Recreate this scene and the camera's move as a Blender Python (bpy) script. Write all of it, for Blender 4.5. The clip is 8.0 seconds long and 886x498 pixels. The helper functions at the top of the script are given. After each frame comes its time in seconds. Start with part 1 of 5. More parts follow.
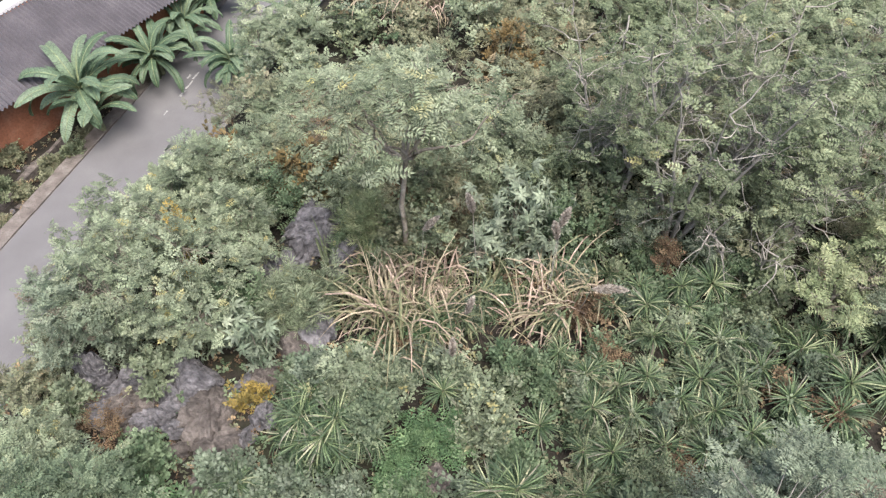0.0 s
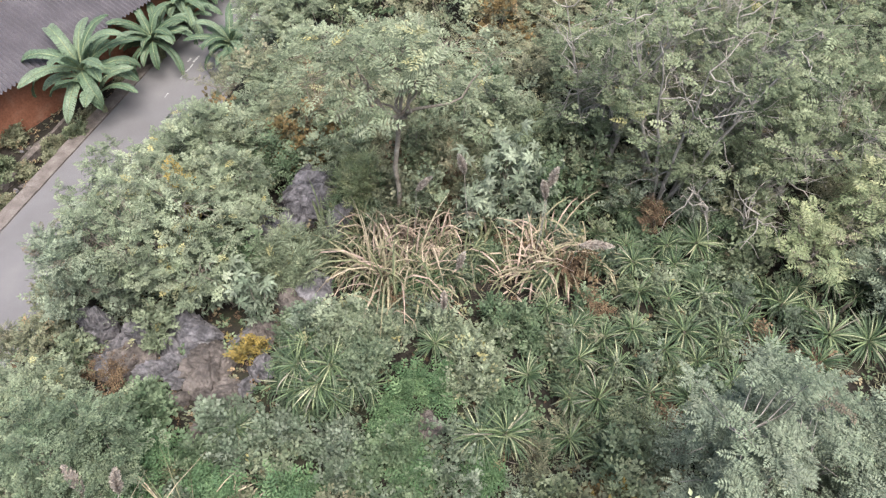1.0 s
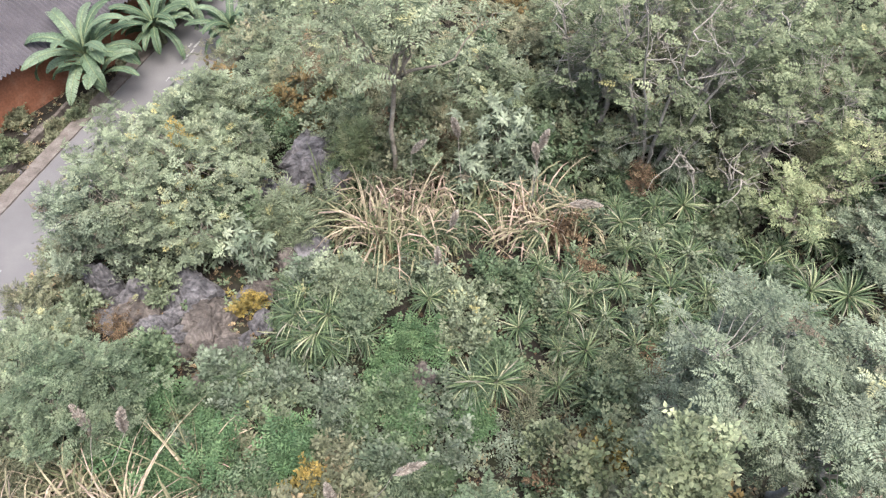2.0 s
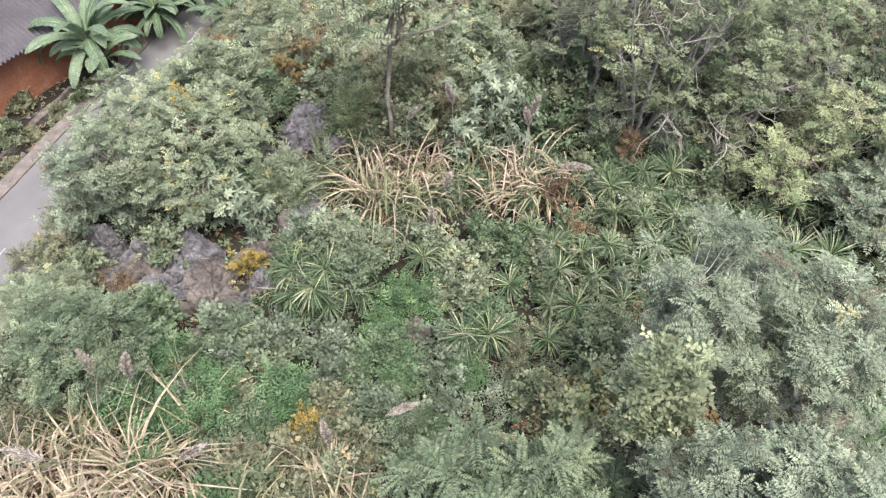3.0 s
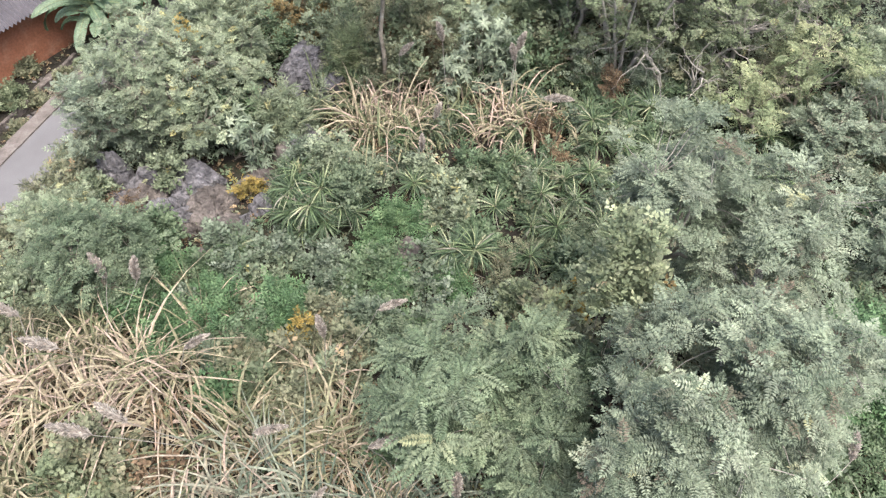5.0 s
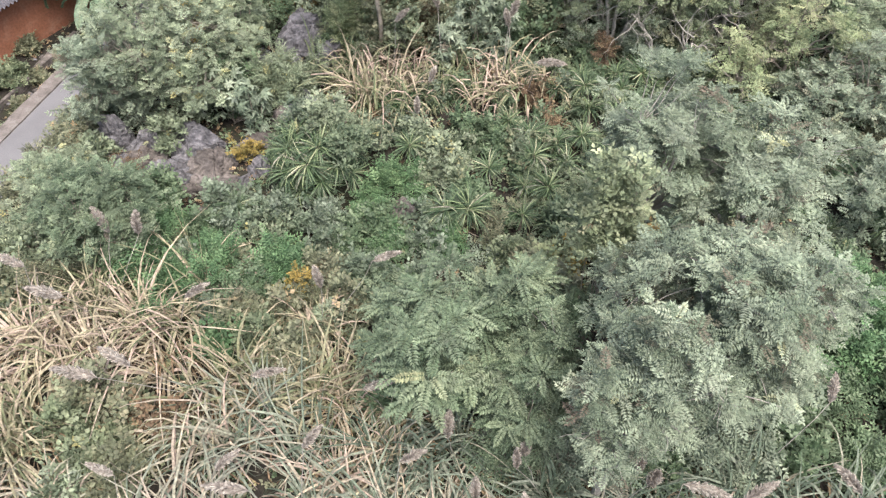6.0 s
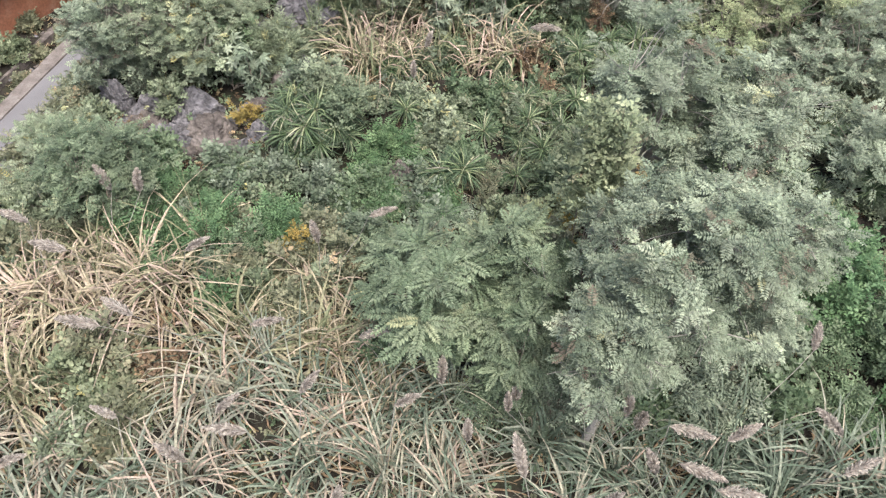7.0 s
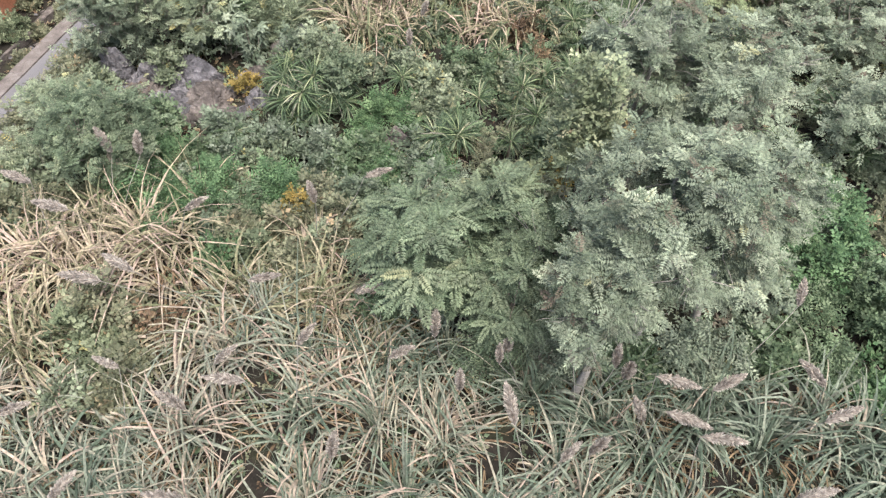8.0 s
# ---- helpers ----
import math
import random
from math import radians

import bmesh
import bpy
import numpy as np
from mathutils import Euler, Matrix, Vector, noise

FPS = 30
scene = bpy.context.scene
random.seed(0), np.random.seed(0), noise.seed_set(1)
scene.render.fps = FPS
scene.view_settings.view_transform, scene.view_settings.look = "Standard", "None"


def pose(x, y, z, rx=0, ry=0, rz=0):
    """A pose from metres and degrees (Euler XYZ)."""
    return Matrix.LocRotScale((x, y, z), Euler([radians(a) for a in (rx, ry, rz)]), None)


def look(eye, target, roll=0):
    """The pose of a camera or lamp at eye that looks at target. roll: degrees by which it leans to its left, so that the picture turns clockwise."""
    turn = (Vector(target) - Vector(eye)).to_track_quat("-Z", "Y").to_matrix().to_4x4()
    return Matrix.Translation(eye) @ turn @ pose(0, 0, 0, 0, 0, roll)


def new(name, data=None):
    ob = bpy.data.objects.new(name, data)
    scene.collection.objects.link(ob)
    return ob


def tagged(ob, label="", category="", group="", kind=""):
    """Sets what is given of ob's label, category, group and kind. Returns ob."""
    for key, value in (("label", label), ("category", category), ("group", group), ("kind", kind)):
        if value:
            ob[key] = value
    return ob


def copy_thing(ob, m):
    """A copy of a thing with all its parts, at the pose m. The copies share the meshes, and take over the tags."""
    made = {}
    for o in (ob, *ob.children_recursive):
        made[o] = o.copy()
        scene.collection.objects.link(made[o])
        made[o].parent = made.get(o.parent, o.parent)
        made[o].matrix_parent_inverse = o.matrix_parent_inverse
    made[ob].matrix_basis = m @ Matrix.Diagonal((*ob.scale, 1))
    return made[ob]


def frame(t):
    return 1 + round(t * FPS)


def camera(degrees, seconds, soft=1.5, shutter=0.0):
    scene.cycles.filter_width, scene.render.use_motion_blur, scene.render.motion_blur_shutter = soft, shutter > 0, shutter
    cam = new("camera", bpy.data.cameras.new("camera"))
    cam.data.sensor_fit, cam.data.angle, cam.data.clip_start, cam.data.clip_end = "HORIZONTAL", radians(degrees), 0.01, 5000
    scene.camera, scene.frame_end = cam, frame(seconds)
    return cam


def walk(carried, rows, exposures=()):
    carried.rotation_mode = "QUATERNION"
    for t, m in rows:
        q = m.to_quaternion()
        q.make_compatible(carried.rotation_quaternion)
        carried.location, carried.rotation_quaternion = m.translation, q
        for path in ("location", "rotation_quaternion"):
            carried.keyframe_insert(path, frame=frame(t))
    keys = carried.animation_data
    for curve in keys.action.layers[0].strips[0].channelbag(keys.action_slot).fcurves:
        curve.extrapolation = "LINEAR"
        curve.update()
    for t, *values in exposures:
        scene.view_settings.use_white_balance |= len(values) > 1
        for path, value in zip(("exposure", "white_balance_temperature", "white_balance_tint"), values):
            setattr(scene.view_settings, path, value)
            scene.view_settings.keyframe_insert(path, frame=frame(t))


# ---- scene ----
# ---- camera ----
cam = camera(60.3, 8.0, soft=1.3)
PATH = [
    (0, (-0.021, -0.047, 11.831), (-0.028, 1.21, 10.275), -0.1),
    (0.5, (0.07, -0.47, 11.79), (0.062, 0.783, 10.231), -0.2),
    (1, (0.146, -0.916, 11.741), (0.137, 0.335, 10.18), -0.2),
    (1.5, (0.208, -1.369, 11.687), (0.199, -0.119, 10.125), -0.2),
    (3, (0.387, -2.723, 11.477), (0.378, -1.471, 9.918), -0.1),
    (3.5, (0.46, -3.156, 11.428), (0.449, -1.904, 9.868), -0.1),
    (4, (0.513, -3.584, 11.368), (0.503, -2.331, 9.809), -0.0),
    (4.5, (0.561, -3.98, 11.317), (0.551, -2.731, 9.754), 0.0),
    (6, (0.73, -5.084, 11.142), (0.721, -3.86, 9.56), 0.1),
    (6.5, (0.783, -5.404, 11.085), (0.773, -4.192, 9.494), 0.1),
    (7, (0.847, -5.704, 11.032), (0.835, -4.504, 9.432), 0.0),
    (7.5, (0.906, -5.987, 10.984), (0.893, -4.798, 9.376), 0.0),
    (8, (0.961, -6.264, 10.947), (0.948, -5.087, 9.33), 0.0),
]
walk(cam, [(t, look(eye, target, roll)) for t, eye, target, roll in PATH], [(0, 0.88), (1.0, 0.93), (1.5, 1.02), (3.0, 1.08), (4.5, 1.1), (6.0, 1.04), (8.0, 0.97)])

# ---- light ----
SUN_UP, SUN_TURN = 70.0, 150.0
world = bpy.data.worlds.new("overcast_sky")
world.use_nodes = True
scene.world = world
wn = world.node_tree.nodes
sky = wn.new("ShaderNodeTexSky")
sky.sky_type = "NISHITA"
sky.sun_disc = False
sky.sun_elevation, sky.sun_rotation = radians(SUN_UP), radians(SUN_TURN)
sky.air_density, sky.dust_density, sky.ozone_density = 1.0, 6.0, 1.0
wn["Background"].inputs["Strength"].default_value = 0.15
world.node_tree.links.new(sky.outputs[0], wn["Background"].inputs[0])
sun = new("sun", bpy.data.lights.new("sun", "SUN"))
sun.data.energy, sun.data.angle, sun.data.color = 2.4, radians(35), (1.0, 0.965, 0.91)
a, e = radians(SUN_TURN), radians(SUN_UP)
sun.matrix_world = look((0, 0, 40), (-math.sin(a) * math.cos(e), -math.cos(a) * math.cos(e), 40 - math.sin(e)))


# ---- materials ----
def nodes_of(name, rough=0.6, spec=0.4):
    mat = bpy.data.materials.new(name)
    mat.use_nodes = True
    nt = mat.node_tree
    bsdf = nt.nodes["Principled BSDF"]
    bsdf.inputs["Roughness"].default_value = rough
    bsdf.inputs["Specular IOR Level"].default_value = spec
    return mat, nt, bsdf


def ramp(nt, stops):
    r = nt.nodes.new("ShaderNodeValToRGB")
    el = r.color_ramp.elements
    while len(el) < len(stops):
        el.new(0.5)
    for k, (p, c) in zip(el, stops):
        k.position, k.color = p, (*c, 1)
    return r


def noise_of(nt, scale, detail=4.0, where="Object", rough=0.6):
    tc = nt.nodes.new("ShaderNodeTexCoord")
    n = nt.nodes.new("ShaderNodeTexNoise")
    n.inputs["Scale"].default_value, n.inputs["Detail"].default_value, n.inputs["Roughness"].default_value = scale, detail, rough
    nt.links.new(tc.outputs[where], n.inputs["Vector"])
    return n


def mix_of(nt, mode, fac, a, b):
    m = nt.nodes.new("ShaderNodeMix")
    m.data_type, m.blend_type = "RGBA", mode
    for socket, v in ((m.inputs[0], fac), (m.inputs[6], a), (m.inputs[7], b)):
        if isinstance(v, (int, float)):
            socket.default_value = v
        elif isinstance(v, tuple):
            socket.default_value = (*v, 1)
        else:
            nt.links.new(v, socket)
    return m.outputs[2]


def bump_of(nt, bsdf, height, strength, distance):
    b = nt.nodes.new("ShaderNodeBump")
    b.inputs["Strength"].default_value, b.inputs["Distance"].default_value = strength, distance
    nt.links.new(height, b.inputs["Height"])
    nt.links.new(b.outputs[0], bsdf.inputs["Normal"])


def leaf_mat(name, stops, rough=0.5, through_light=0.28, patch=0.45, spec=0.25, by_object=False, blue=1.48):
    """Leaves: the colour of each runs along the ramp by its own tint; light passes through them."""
    mat, nt, bsdf = nodes_of(name, rough, spec)
    if by_object:
        src = nt.nodes.new("ShaderNodeObjectInfo").outputs["Random"]
    else:
        at = nt.nodes.new("ShaderNodeAttribute")
        at.attribute_name = "tint"
        src = at.outputs["Fac"]
    r = ramp(nt, [(p, (c[0] * 0.92, c[1], c[2] * blue)) for p, c in stops])
    nt.links.new(src, r.inputs[0])
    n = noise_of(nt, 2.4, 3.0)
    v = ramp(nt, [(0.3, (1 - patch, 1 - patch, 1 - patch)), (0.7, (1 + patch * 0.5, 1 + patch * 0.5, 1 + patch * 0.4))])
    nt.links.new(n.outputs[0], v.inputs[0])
    fine = noise_of(nt, 16.0, 2.0)
    fr = ramp(nt, [(0.34, (0.68, 0.68, 0.66)), (0.66, (1.25, 1.25, 1.21))])
    nt.links.new(fine.outputs[0], fr.inputs[0])
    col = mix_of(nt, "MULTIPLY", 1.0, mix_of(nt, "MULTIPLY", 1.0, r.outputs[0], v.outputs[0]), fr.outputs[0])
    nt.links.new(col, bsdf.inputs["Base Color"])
    tr = nt.nodes.new("ShaderNodeBsdfTranslucent")
    nt.links.new(col, tr.inputs[0])
    mx = nt.nodes.new("ShaderNodeMixShader")
    mx.inputs[0].default_value = through_light
    nt.links.new(bsdf.outputs[0], mx.inputs[1])
    nt.links.new(tr.outputs[0], mx.inputs[2])
    nt.links.new(mx.outputs[0], nt.nodes["Material Output"].inputs[0])
    return mat


def rough_mat(name, stops, scale=3.0, rough=0.85, bump=0.4, dist=0.02, fine=25.0, spec=0.3, where="Object"):
    """Stone, bark, soil, plaster: a ramp over coarse noise, mottled by fine noise, with relief."""
    mat, nt, bsdf = nodes_of(name, rough, spec)
    n = noise_of(nt, scale, 8.0, where)
    r = ramp(nt, stops)
    nt.links.new(n.outputs[0], r.inputs[0])
    f = noise_of(nt, fine, 6.0, where, 0.7)
    fr = ramp(nt, [(0.3, (0.65, 0.65, 0.65)), (0.72, (1.25, 1.25, 1.25))])
    nt.links.new(f.outputs[0], fr.inputs[0])
    nt.links.new(mix_of(nt, "MULTIPLY", 1.0, r.outputs[0], fr.outputs[0]), bsdf.inputs["Base Color"])
    bump_of(nt, bsdf, f.outputs[0], bump, dist)
    return mat


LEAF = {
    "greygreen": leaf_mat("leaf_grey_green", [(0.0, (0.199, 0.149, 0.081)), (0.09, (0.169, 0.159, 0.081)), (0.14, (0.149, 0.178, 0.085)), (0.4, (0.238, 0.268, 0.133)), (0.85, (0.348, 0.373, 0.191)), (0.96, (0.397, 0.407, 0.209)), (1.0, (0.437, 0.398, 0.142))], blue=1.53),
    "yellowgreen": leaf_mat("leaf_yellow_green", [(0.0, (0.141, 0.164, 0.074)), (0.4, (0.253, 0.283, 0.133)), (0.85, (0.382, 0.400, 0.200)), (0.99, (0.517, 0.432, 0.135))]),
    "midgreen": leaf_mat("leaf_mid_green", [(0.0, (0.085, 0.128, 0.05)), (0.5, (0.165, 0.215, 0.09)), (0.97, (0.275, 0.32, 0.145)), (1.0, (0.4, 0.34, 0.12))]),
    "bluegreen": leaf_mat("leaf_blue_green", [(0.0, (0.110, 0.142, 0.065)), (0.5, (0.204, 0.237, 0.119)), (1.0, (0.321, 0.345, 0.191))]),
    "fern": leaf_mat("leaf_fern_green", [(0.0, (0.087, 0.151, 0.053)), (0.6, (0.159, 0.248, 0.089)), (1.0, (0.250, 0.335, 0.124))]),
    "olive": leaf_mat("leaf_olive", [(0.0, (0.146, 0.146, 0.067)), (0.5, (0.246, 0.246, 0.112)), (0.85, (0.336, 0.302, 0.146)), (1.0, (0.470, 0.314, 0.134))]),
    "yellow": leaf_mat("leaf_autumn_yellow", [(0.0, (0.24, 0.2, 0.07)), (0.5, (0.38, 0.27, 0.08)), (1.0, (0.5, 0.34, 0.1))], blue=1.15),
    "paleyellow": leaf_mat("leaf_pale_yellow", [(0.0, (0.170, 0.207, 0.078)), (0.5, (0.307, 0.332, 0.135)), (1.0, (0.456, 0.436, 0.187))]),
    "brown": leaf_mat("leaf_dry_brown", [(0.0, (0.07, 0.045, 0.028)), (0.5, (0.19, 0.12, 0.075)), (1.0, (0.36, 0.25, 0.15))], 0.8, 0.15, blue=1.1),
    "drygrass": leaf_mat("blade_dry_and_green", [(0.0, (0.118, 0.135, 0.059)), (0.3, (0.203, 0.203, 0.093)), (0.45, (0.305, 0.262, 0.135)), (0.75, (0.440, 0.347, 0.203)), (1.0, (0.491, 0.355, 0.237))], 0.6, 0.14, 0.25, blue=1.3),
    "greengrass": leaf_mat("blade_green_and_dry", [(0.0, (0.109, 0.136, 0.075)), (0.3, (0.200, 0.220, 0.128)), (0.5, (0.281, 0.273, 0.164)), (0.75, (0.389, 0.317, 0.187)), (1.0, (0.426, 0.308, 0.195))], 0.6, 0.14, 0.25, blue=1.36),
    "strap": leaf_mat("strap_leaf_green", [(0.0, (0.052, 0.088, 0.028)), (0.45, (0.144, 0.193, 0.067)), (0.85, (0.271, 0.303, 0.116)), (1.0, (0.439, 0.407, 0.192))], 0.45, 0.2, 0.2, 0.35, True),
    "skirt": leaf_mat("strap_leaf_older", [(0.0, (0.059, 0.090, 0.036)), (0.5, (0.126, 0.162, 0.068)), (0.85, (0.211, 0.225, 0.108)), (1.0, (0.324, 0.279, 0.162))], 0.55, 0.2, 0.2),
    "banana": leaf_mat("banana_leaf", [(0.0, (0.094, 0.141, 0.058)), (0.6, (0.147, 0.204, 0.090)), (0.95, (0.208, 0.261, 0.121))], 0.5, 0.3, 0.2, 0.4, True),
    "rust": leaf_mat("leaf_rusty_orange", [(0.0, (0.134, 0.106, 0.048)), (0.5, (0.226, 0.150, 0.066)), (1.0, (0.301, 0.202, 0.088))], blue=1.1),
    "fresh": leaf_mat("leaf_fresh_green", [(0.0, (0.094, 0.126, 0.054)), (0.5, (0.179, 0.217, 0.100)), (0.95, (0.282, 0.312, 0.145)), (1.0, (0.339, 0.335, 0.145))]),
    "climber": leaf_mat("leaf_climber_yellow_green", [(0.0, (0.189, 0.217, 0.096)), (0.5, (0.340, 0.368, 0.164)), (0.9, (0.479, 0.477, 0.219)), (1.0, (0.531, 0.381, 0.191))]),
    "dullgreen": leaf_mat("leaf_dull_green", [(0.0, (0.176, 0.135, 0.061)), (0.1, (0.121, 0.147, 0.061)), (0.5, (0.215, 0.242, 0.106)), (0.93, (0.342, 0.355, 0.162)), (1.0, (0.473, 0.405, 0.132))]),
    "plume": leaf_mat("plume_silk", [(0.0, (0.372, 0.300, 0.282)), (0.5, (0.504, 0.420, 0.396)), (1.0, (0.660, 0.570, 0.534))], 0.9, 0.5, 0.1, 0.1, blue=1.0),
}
BARK = rough_mat("bark_grey", [(0.3, (0.16, 0.13, 0.1)), (0.55, (0.28, 0.25, 0.21)), (0.75, (0.38, 0.36, 0.31))], 4.0, 0.9, 0.5, 0.01)
BARK_PALE = rough_mat("bark_pale", [(0.3, (0.24, 0.225, 0.205)), (0.7, (0.44, 0.415, 0.38))], 5.0, 0.9, 0.4, 0.008)
# soil colour taken near black: shade in the gaps between plants is painted in
SOIL = rough_mat("soil_litter_shade_dark", [(0.3, (0.014, 0.013, 0.010)), (0.5, (0.028, 0.024, 0.020)), (0.62, (0.029, 0.032, 0.018)), (0.75, (0.045, 0.037, 0.030))], 1.2, 0.95, 0.7, 0.05, 14.0)
STONE = rough_mat("limestone_grey", [(0.3, (0.065, 0.065, 0.073)), (0.46, (0.155, 0.150, 0.162)), (0.6, (0.244, 0.237, 0.258)), (0.72, (0.360, 0.353, 0.366))], 3.0, 0.9, 1.0, 0.1, 11.0)
STONE_BROWN = rough_mat("limestone_brown", [(0.3, (0.058, 0.052, 0.049)), (0.48, (0.136, 0.119, 0.112)), (0.72, (0.263, 0.233, 0.219))], 3.0, 0.9, 1.0, 0.1, 11.0)
ASPHALT = rough_mat("worn_grey_concrete_road", [(0.3, (0.135, 0.132, 0.138)), (0.55, (0.16, 0.157, 0.165)), (0.75, (0.19, 0.186, 0.19))], 0.5, 0.85, 0.15, 0.005, 40.0)
KERB = rough_mat("kerb_concrete", [(0.3, (0.1, 0.088, 0.08)), (0.5, (0.16, 0.14, 0.13)), (0.7, (0.23, 0.21, 0.2))], 2.0, 0.9, 0.4, 0.01, 20.0)
PAINT = rough_mat("worn_white_paint", [(0.35, (0.2, 0.2, 0.2)), (0.6, (0.45, 0.45, 0.45))], 6.0, 0.7, 0.1, 0.002)
CLAY = rough_mat("orange_clay_render", [(0.3, (0.26, 0.11, 0.065)), (0.52, (0.33, 0.145, 0.09)), (0.7, (0.38, 0.2, 0.14))], 1.3, 0.9, 0.25, 0.01, 9.0)
ROOF = rough_mat("grey_fibre_cement", [(0.3, (0.08, 0.075, 0.085)), (0.55, (0.11, 0.103, 0.118)), (0.75, (0.15, 0.14, 0.152))], 0.9, 0.85, 0.2, 0.005, 22.0)
METAL = rough_mat("white_painted_coping", [(0.3, (0.62, 0.63, 0.65)), (0.7, (0.8, 0.8, 0.82))], 1.5, 0.5, 0.1, 0.003)


# ---- mesh helpers ----
def rng_of(seed):
    return np.random.default_rng(seed)


class Geo:
    """Collects quads, with a tint for each point, for one mesh."""

    def __init__(self):
        self.v, self.f, self.t, self.n = [], [], [], 0

    def add(self, verts, quads, tint=0.5):
        verts = np.asarray(verts, float).reshape(-1, 3)
        self.v.append(verts)
        self.f.append(np.asarray(quads, int).reshape(-1, 4) + self.n)
        self.t.append(np.broadcast_to(np.asarray(tint, float), (len(verts),)) if np.ndim(tint) == 0 else np.asarray(tint, float))
        self.n += len(verts)

    def mesh(self, name, smooth=False):
        me = bpy.data.meshes.new(name)
        if not self.v:
            return me
        v, f, t = np.concatenate(self.v), np.concatenate(self.f), np.concatenate(self.t)
        me.vertices.add(len(v))
        me.vertices.foreach_set("co", v.ravel())
        me.loops.add(f.size)
        me.loops.foreach_set("vertex_index", f.ravel().astype(np.int32))
        me.polygons.add(len(f))
        me.polygons.foreach_set("loop_start", np.arange(0, f.size, 4, dtype=np.int32))
        me.polygons.foreach_set("use_smooth", np.full(len(f), smooth))
        me.update(calc_edges=True)
        me.attributes.new("tint", "FLOAT", "POINT").data.foreach_set("value", t.astype(np.float32))
        return me


def thing(name, label, category, x, y, z, group="", kind=""):
    ob = new(name)
    ob.location = (x, y, z)
    ob.empty_display_size = 0.2
    return tagged(ob, label, category, group, kind)


def part(name, made, material, parent, label=""):
    """Links a Geo, bmesh or mesh as one mesh object under parent."""
    if isinstance(made, Geo):
        me = made.mesh(name, material in (BARK, BARK_PALE))
    elif isinstance(made, bmesh.types.BMesh):
        me = bpy.data.meshes.new(name)
        made.to_mesh(me)
        made.free()
    else:
        me = made
    if not me.materials:
        me.materials.append(material)
    ob = new(name, me)
    ob.parent = parent
    return tagged(ob, label) if label else ob


def unit(v):
    return v / np.maximum(np.linalg.norm(v, axis=-1, keepdims=True), 1e-9)


def scatter(geo, tmpl, places, ahead, up, size, tint):
    """Lays a copy of the template (verts, quads) at each place, along ahead, with its back to up."""
    tv, tf = tmpl
    x = unit(ahead)
    y = unit(np.cross(up, x))
    z = np.cross(x, y)
    s = np.broadcast_to(size, (len(places),))[:, None, None]
    v = places[:, None, :] + s * (tv[None, :, 0:1] * x[:, None, :] + tv[None, :, 1:2] * y[:, None, :] + tv[None, :, 2:3] * z[:, None, :])
    f = tf[None] + (np.arange(len(places)) * len(tv))[:, None, None]
    geo.add(v.reshape(-1, 3), f.reshape(-1, 4), np.repeat(np.broadcast_to(tint, (len(places),)), len(tv)))


def tube(geo, pts, radii, sides=6, tint=0.5):
    pts = np.asarray(pts, float)
    n = len(pts)
    d = unit(np.gradient(pts, axis=0))
    ref = np.where(np.abs(d[:, 2:3]) > 0.9, np.array([[1.0, 0, 0]]), np.array([[0, 0, 1.0]]))
    a = unit(np.cross(d, ref))
    b = np.cross(d, a)
    ang = np.arange(sides) * 2 * math.pi / sides
    r = np.broadcast_to(radii, (n,))[:, None, None]
    v = pts[:, None, :] + r * (np.cos(ang)[None, :, None] * a[:, None, :] + np.sin(ang)[None, :, None] * b[:, None, :])
    i, j = np.meshgrid(np.arange(n - 1), np.arange(sides), indexing="ij")
    k = (j + 1) % sides
    f = np.stack([i * sides + j, i * sides + k, (i + 1) * sides + k, (i + 1) * sides + j], -1)
    geo.add(v.reshape(-1, 3), f.reshape(-1, 4), tint)


def wander(rng, a, b, n, sway):
    """A crooked line from a to b."""
    t = np.linspace(0, 1, n)[:, None]
    p = (1 - t) * np.asarray(a, float) + t * np.asarray(b, float)
    w = np.cumsum(rng.normal(0, sway, (n, 3)), 0)
    w -= t * w[-1]
    w[0] = 0
    return p + w


def blade(length, width, fold=0.25, droop=0.0, at=(0, 0, 0), yaw=0.0, mid=0.45):
    """One leaf of two folded quads along x."""
    w, l = width / 2, length
    v = np.array([(0, 0, 0), (mid * l, w, fold * w), (l, 0, -droop * l), (mid * l, 0, 0.02 * l), (mid * l, -w, fold * w)], float)
    c, s = math.cos(yaw), math.sin(yaw)
    v[:, 0], v[:, 1] = v[:, 0] * c - v[:, 1] * s, v[:, 0] * s + v[:, 1] * c
    return v + np.array(at), np.array([(0, 3, 2, 1), (0, 4, 2, 3)])


def gather(items):
    vs, fs, n = [], [], 0
    for v, f in items:
        vs.append(v)
        fs.append(f + n)
        n += len(v)
    return np.concatenate(vs), np.concatenate(fs)


def flat_leaf(length, width, at, yaw, dz=0.0):
    c, s = math.cos(yaw), math.sin(yaw)
    v = np.array([(0, 0, 0), (0.42 * length, width / 2, 0.01), (length, 0, dz), (0.42 * length, -width / 2, 0.01)])
    v[:, 0], v[:, 1] = v[:, 0] * c - v[:, 1] * s, v[:, 0] * s + v[:, 1] * c
    return v + np.array(at), np.array([(0, 3, 2, 1)])


